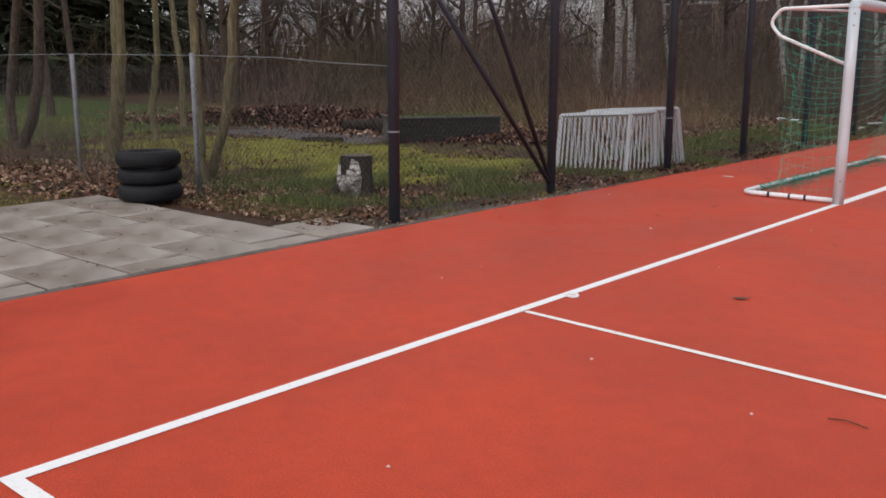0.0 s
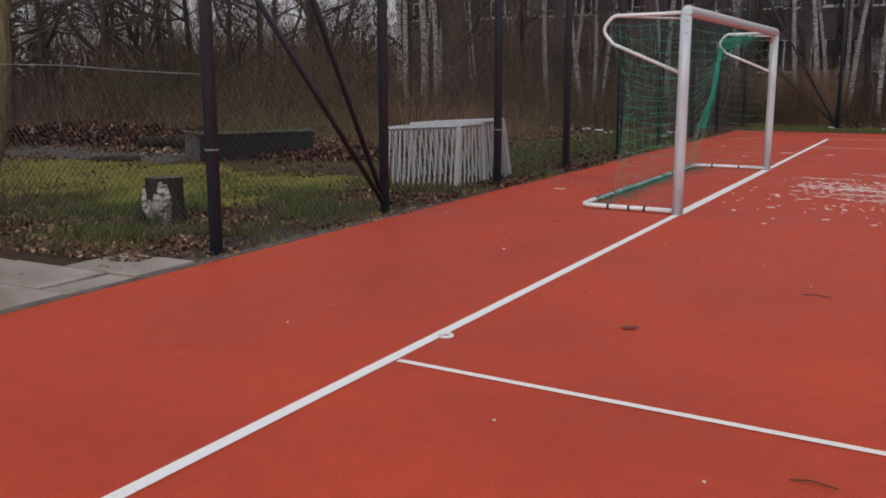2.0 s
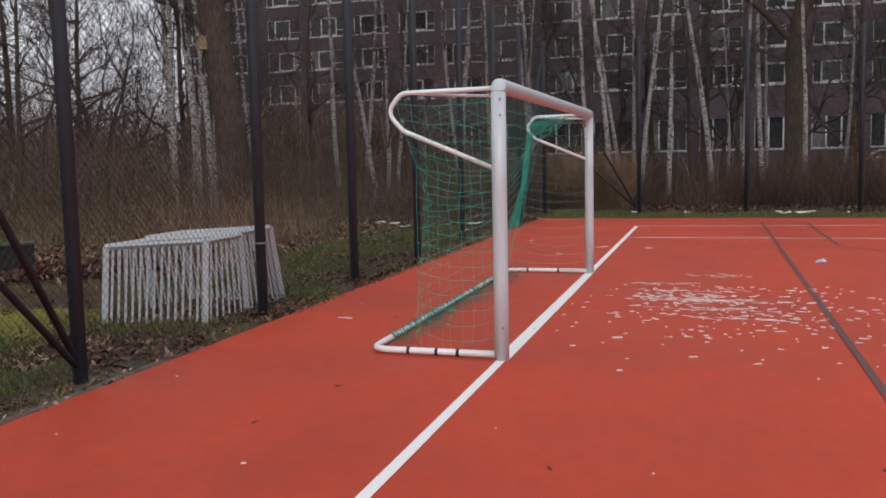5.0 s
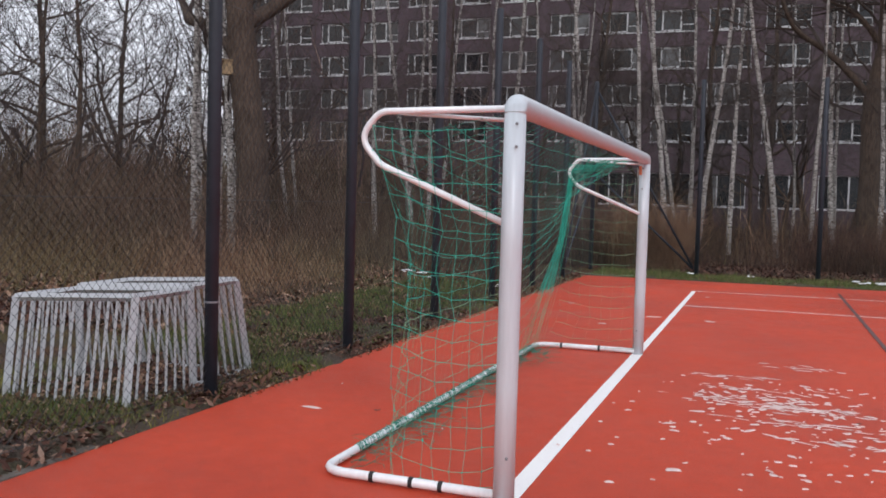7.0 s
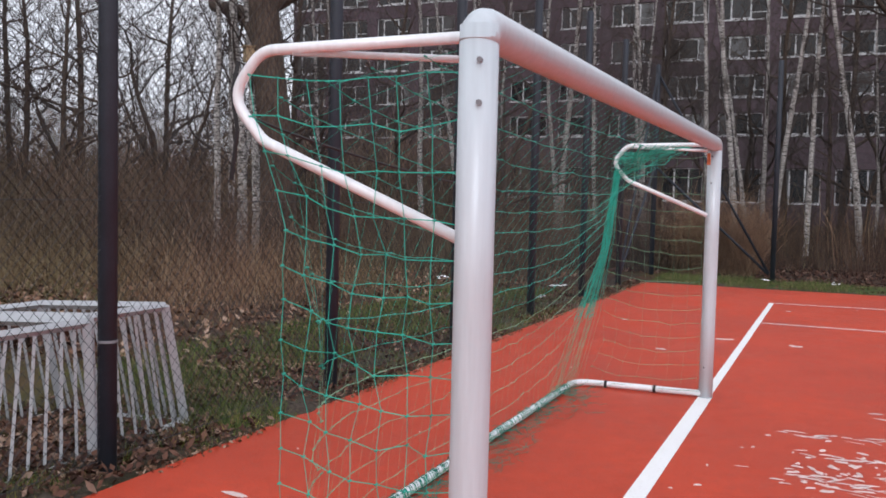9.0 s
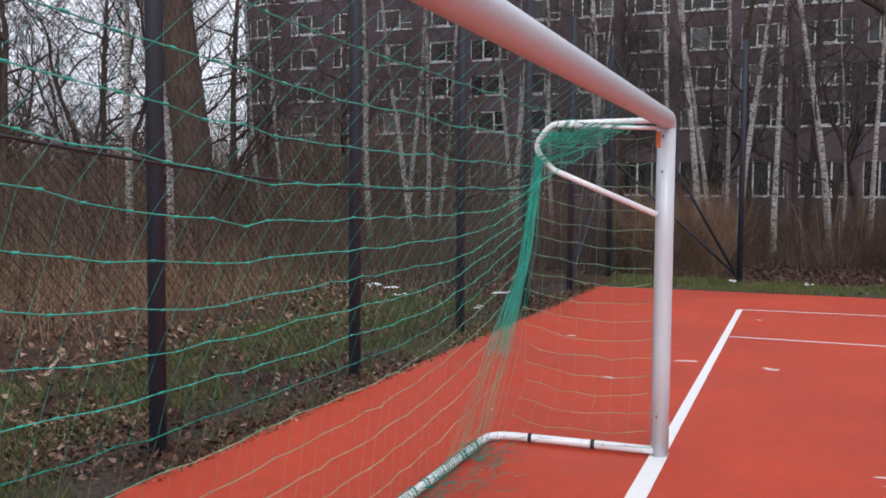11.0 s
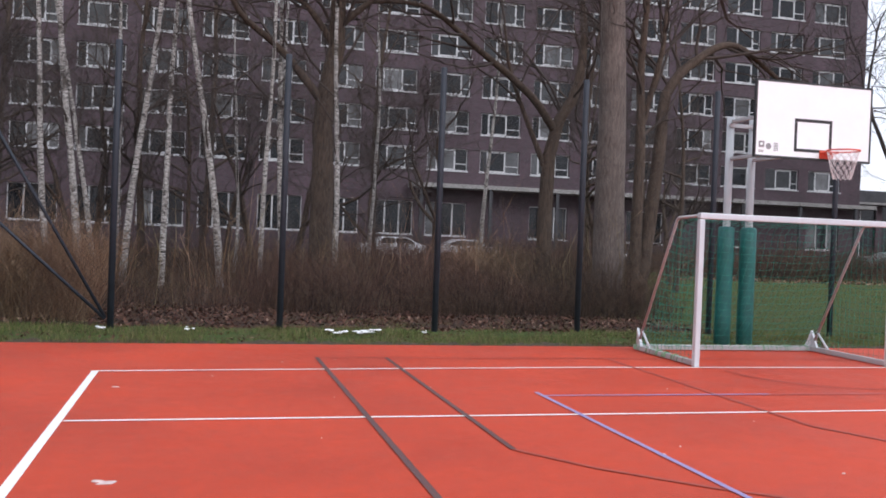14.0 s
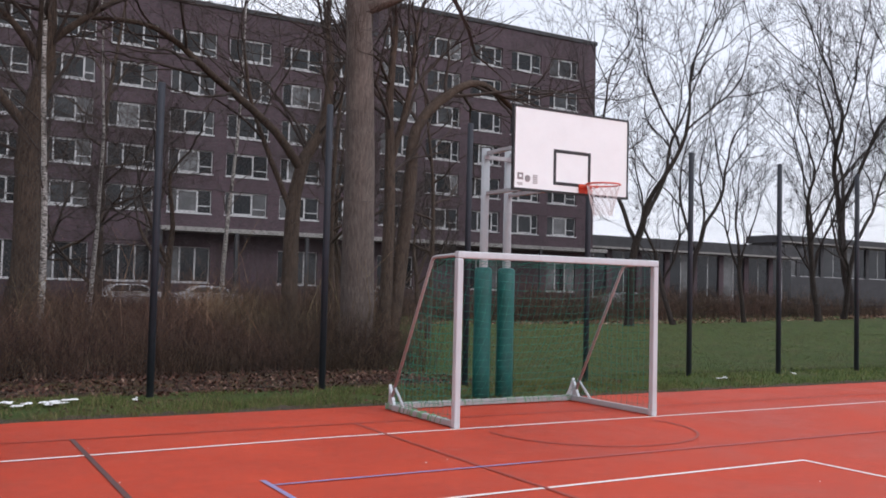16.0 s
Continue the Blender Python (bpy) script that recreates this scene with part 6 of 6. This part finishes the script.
# ---- paving ----
def paving():
    base = sheet("pavement", -5.85, -2.6, -14, -4.80, -0.012, m_plain("joint_soil", (0.03, 0.025, 0.018), 0.95, 0, 0.4, 20), "large wet concrete paving slabs", "paving")
    r = rng(2)
    gap, cache = 0.026, {}

    def lay(x, y, w, d, parent, mat=SLAB, drop=0.0):
        key = (round(w, 2), round(d, 2), mat.name)
        if key not in cache:
            bm = bmesh.new()
            box(bm, gap / 2, w - gap / 2, gap / 2, d - gap / 2, -0.03, 0.0, 0.006)
            cache[key] = mesh_from("slab", bm, mat)
        ob = new("slab", cache[key])
        ob.parent = parent
        ob.matrix_world = Matrix.LocRotScale((x, y, 0.001 - drop + r.uniform(-0.005, 0.003)), Euler((r.uniform(-0.006, 0.006), r.uniform(-0.006, 0.006), r.uniform(-0.005, 0.005))), None)

    w, d, right = 1.0, 0.6, -2.62
    y, row = -4.15 - d, 0
    while y > -13.8:
        x = first = -3.4 if row == 0 else -6.4 if y < -5.3 else -5.9
        while x < right - 0.06:
            ww = min(w / 2 if row % 2 and x < -5.85 and x == first else w, right - x)
            lay(x, y, ww, d, base)
            x += ww
        y -= d
        row += 1
    y = -4.15
    while y < 0.6:
        lay(-2.98, y, 0.36, 0.5, base, MOSSY, 0.012)
        y += 0.5
    y = -14.0
    while y < -0.6:
        so = bmesh.new()
        box(so, -2.60, -2.525, y + 0.004, y + 0.996, -0.06, 0.003 + r.uniform(-0.003, 0.003), 0.004)
        part("kerb_stone", so, KERB, base)
        y += 1.0


MOSSY = m_plain("dark_mossy_concrete", (0.075, 0.065, 0.052), 0.9, 0, 0.6, 6, 0.5)
KERB = m_plain("weathered_concrete_kerb", (0.11, 0.092, 0.078), 0.85, 0, 0.5, 4, 0.3)
paving()



# ---- ice flakes, twigs and leaves on the court ----
ICE = m_plain("melting_ice_and_snow", (0.68, 0.52, 0.49), 0.35, 0, 0.2, 14, 0.3)
SNOW = m_plain("clean_snow_scraps", (0.85, 0.85, 0.87), 0.7, 0, 0.05, 10)


def flake(so, x, y, sx, sy, r, rot, z=0.009):
    n = 9
    rim = []
    for k in range(n):
        a = 2 * math.pi * k / n
        q = r.uniform(0.55, 1.15)
        u, v = sx * q * math.cos(a), sy * q * math.sin(a)
        rim.append(Vector((x + u * math.cos(rot) - v * math.sin(rot), y + u * math.sin(rot) + v * math.cos(rot), 0.003)))
    i = len(so.v)
    so.v += rim + [Vector((x + (p.x - x) * 0.8, y + (p.y - y) * 0.8, z * r.uniform(0.8, 1.2))) for p in rim]
    so.f += [(i + k, i + (k + 1) % n, i + n + (k + 1) % n, i + n + k) for k in range(n)]
    so.f.append(tuple(i + n + k for k in range(n)))


def ice():
    r = rng(31)
    so = Soup()
    for _ in range(330):
        x, y = 1.9 + r.gauss(0, 1.0), 2.5 + r.gauss(0, 1.0)
        if y > 4.3 or x < 0.12:
            continue
        s = 0.008 + 0.022 * r.random() ** 3
        flake(so, x, y, s * r.uniform(1, 2.6), s * r.uniform(0.5, 1.0), r, r.gauss(0.15, 0.5))
    for cx, cy, n in ((1.0, 3.45, 14), (1.5, 3.35, 22), (1.9, 3.0, 16), (1.75, 4.0, 10), (2.1, 2.3, 10), (2.6, 3.9, 6), (2.9, 2.7, 4)):
        for _ in range(n):
            x, y = cx + r.gauss(0, 0.20), cy + r.gauss(0, 0.11)
            flake(so, x, y, r.uniform(0.012, 0.065), r.uniform(0.006, 0.022), r, r.gauss(-0.15, 0.5), r.uniform(0.006, 0.010))
    for cx, cy, wide, n in ((1.05, 3.22, 0.24, 46), (1.45, 3.05, 0.22, 40), (1.62, 2.55, 0.22, 34), (1.55, 5.0, 0.18, 18), (1.80, 2.05, 0.2, 24), (1.35, 3.75, 0.3, 26), (0.95, 4.3, 0.25, 14)):
        for _ in range(n):
            flake(so, cx + r.gauss(0, wide), cy + r.gauss(0, 0.07), r.uniform(0.012, 0.11), r.uniform(0.004, 0.016), r, r.gauss(-0.1, 0.35), r.uniform(0.004, 0.007))
    for x, y, sx, sy in ((0.57, 8.37, 0.085, 0.04), (0.50, 8.42, 0.05, 0.03), (-0.22, 8.50, 0.13, 0.025), (-0.75, 7.4, 0.06, 0.03), (-1.6, 9.6, 0.05, 0.02), (-1.87, 1.48, 0.10, 0.02), (0.3, 11.9, 0.04, 0.02)):
        flake(so, x, y, sx, sy, r, r.uniform(-0.3, 0.3))
    for _ in range(60):
        s = 0.004 + 0.009 * r.random() ** 2
        flake(so, r.uniform(-2.2, 9), r.uniform(-8, 14), s * 1.4, s, r, r.uniform(0, 3))
    tagged(so.make("ice_flakes", ICE), "thin white flakes of melting ice on the court", "ice", kind="stuff")
    so = Soup()
    for x, y, s in ((3.15, 16.62, 0.16), (3.52, 16.70, 0.20), (3.80, 16.75, 0.18), (4.6, 16.8, 0.05), (0.9, 16.9, 0.07), (-0.4, 16.9, 0.07), (-5.5, 13.1, 0.16), (-5.85, 13.3, 0.14), (-3.6, 13.2, 0.15), (-4.9, 12.2, 0.08), (-3.3, 11.3, 0.08), (15.5, 16.7, 0.08), (17.8, 16.9, 0.06)):
        for _ in range(4):
            n0 = len(so.v)
            flake(so, x + r.gauss(0, s * 0.6), y + r.gauss(0, s * 0.5), s * r.uniform(0.25, 0.9), s * r.uniform(0.15, 0.5), r, r.gauss(0, 0.5), 0.015)
            lift = r.uniform(0.03, 0.07)
            for p in so.v[n0:]:
                p.z += lift
    tagged(so.make("snow_scraps", SNOW), "small white scraps of snow lying in the grass", "snow", kind="stuff")


ice()


def small_leaf(x, y, s, rot, mat, label, name="leaf"):
    so = Soup()
    pts = [(-1, 0, 0.05), (-0.5, 0.32, 0.12), (0.2, 0.36, 0.10), (1, 0.02, 0.25), (0.3, -0.34, 0.12), (-0.45, -0.30, 0.05)]
    n = len(pts)
    so.v = [Vector((a * s, b * s, c * s)) for a, b, c in pts] + [Vector((a * s, b * s, c * s - 0.003)) for a, b, c in pts]
    so.f = [tuple(range(n)), tuple(n + k for k in reversed(range(n)))] + [(k, n + k, n + (k + 1) % n, (k + 1) % n) for k in range(n)]
    ob = so.make(name, mat)
    ob.matrix_world = pose(x, y, 0.006, 0, 0, rot)
    return tagged(ob, label, "leaf")


small_leaf(0.89, -4.41, 0.055, 25, LEAF_DARK, "dark wet brown leaf lying on the court")
for x, y, s, rot in ((-0.9, -1.0, 0.03, 10), (-1.05, -1.9, 0.025, 60), (0.75, -2.3, 0.025, 130), (-1.4, 1.6, 0.03, 0), (1.9, 2.75, 0.03, 40), (-2.1, -3.0, 0.02, 80)):
    small_leaf(x, y, s, rot, LEAF_DARK, "small curled brown leaf on the court")


def twig(pts, rad, label="thin brown twig on the court"):
    so = Soup().tube([(x, y, z + rad) for x, y, z in pts], [rad, rad, rad * 0.9, rad * 0.5][:len(pts)], 6)
    return tagged(so.make("twig", BARK), label, "twig")


twig([(2.28, -1.99, 0.003), (2.42, -1.95, 0.004), (2.55, -1.90, 0.012), (2.85, -1.86, 0.004)], 0.005, "long broken twig lying across the dark line")
twig([(1.98, -6.05, 0.003), (2.05, -6.03, 0.006), (2.14, -6.05, 0.003)], 0.0025)
twig([(1.62, -3.1, 0.003), (1.70, -3.07, 0.004), (1.80, -3.1, 0.003)], 0.003)
ring_so = Soup().tube([(0.06 + 0.035 * math.cos(a), -5.05 + 0.035 * math.sin(a), 0.010) for a in [k * math.pi / 8 for k in range(16)]], 0.010, 6, closed=True)
tagged(ring_so.make("ring", PAPER, smooth=True), "small white plastic ring lying by the line", "ring")


def paper_bird():
    so = Soup()
    so.quad((-0.09, -0.03, 0), (0.0, -0.05, 0.02), (0.06, 0.03, 0.05), (-0.04, 0.04, 0.02))
    so.quad((0.0, -0.05, 0.02), (0.09, -0.02, 0.0), (0.10, 0.03, 0.01), (0.06, 0.03, 0.05))
    so.quad((-0.09, -0.03, -0.003), (-0.04, 0.04, -0.002), (0.10, 0.03, 0.0), (0.09, -0.02, -0.003))
    ob = so.make("paper_wrapper", m_plain("pale_blue_wrapper", (0.42, 0.55, 0.68), 0.5, 0, 0.4, 30))
    ob.matrix_world = pose(2.92, 6.61, 0.006, 0, 0, 20)
    tagged(ob, "crumpled pale blue wrapper on the court", "wrapper")


paper_bird()


# ---- parked cars ----
CAR_WHITE = m_plain("white_car_paint", (0.70, 0.70, 0.72), 0.25, 0, 0.05, 2, 0.0)
CAR_SILVER = m_plain("silver_car_paint", (0.45, 0.47, 0.50), 0.3, 0.4, 0.05, 2, 0.0)


def car(paint, label, m):
    ob = thing("parked_car", label, "car", "cars parked by the building")
    side = [(-2.1, 0.35), (-2.12, 0.75), (-1.95, 0.95), (-1.35, 1.0), (-0.75, 1.42), (0.75, 1.46), (1.55, 1.05), (2.05, 0.95), (2.12, 0.6), (2.05, 0.32)]
    so = Soup()
    n = len(side)
    for y, f in ((-0.86, 0.96), (-0.80, 1.0), (0.80, 1.0), (0.86, 0.96)):
        so.v += [Vector((a * (0.99 if abs(y) > 0.82 else 1), y if b < 1.02 else y * 0.86, b * f if b > 0.4 else b)) for a, b in side]
    for j in range(3):
        so.f += [(j * n + k, j * n + (k + 1) % n, (j + 1) * n + (k + 1) % n, (j + 1) * n + k) for k in range(n)]
    so.f += [tuple(reversed(range(n))), tuple(3 * n + k for k in range(n))]
    so.make("body", paint, ob)
    for s in (-1, 1):
        w = Soup()
        y = s * 0.80
        w.quad((-1.1, y, 1.02), (-0.7, y * 0.92, 1.36), (0.02, y * 0.92, 1.38), (0.02, y, 1.02))
        w.quad((0.10, y, 1.02), (0.10, y * 0.92, 1.38), (0.75, y * 0.92, 1.38), (1.35, y, 1.05))
        w.v = [v + Vector((0, s * 0.045, 0)) for v in w.v]
        w.make("side_window", PANE, ob)
    for x in (-1.3, 1.3):
        for s in (-1, 1):
            wh = Soup().tube([(x, s * 0.70, 0.31), (x, s * 0.88, 0.31)], 0.31, 18).make("wheel", RUBBER, ob)
            Soup().tube([(x, s * 0.875, 0.31), (x, s * 0.89, 0.31)], 0.19, 14).make("rim", GREY_ALU, wh)
    ob.matrix_world = m


car(CAR_SILVER, "silver parked car in front of the building", pose(51.5, 60.5, ground_height(51.5, 60.5), 0, 0, 4))
car(CAR_WHITE, "white parked car behind the shrubs", pose(13.2, 62, ground_height(13.2, 62), 0, 0, 0) @ Matrix.Scale(1.05, 4))
car(CAR_WHITE, "white parked car behind the shrubs", pose(18.4, 62.5, ground_height(18.4, 62.5), 0, 0, 180) @ Matrix.Scale(1.05, 4))
car(CAR_SILVER, "silver parked car behind the shrubs", pose(30.5, 65, ground_height(30.5, 65), 0, 0, 0))
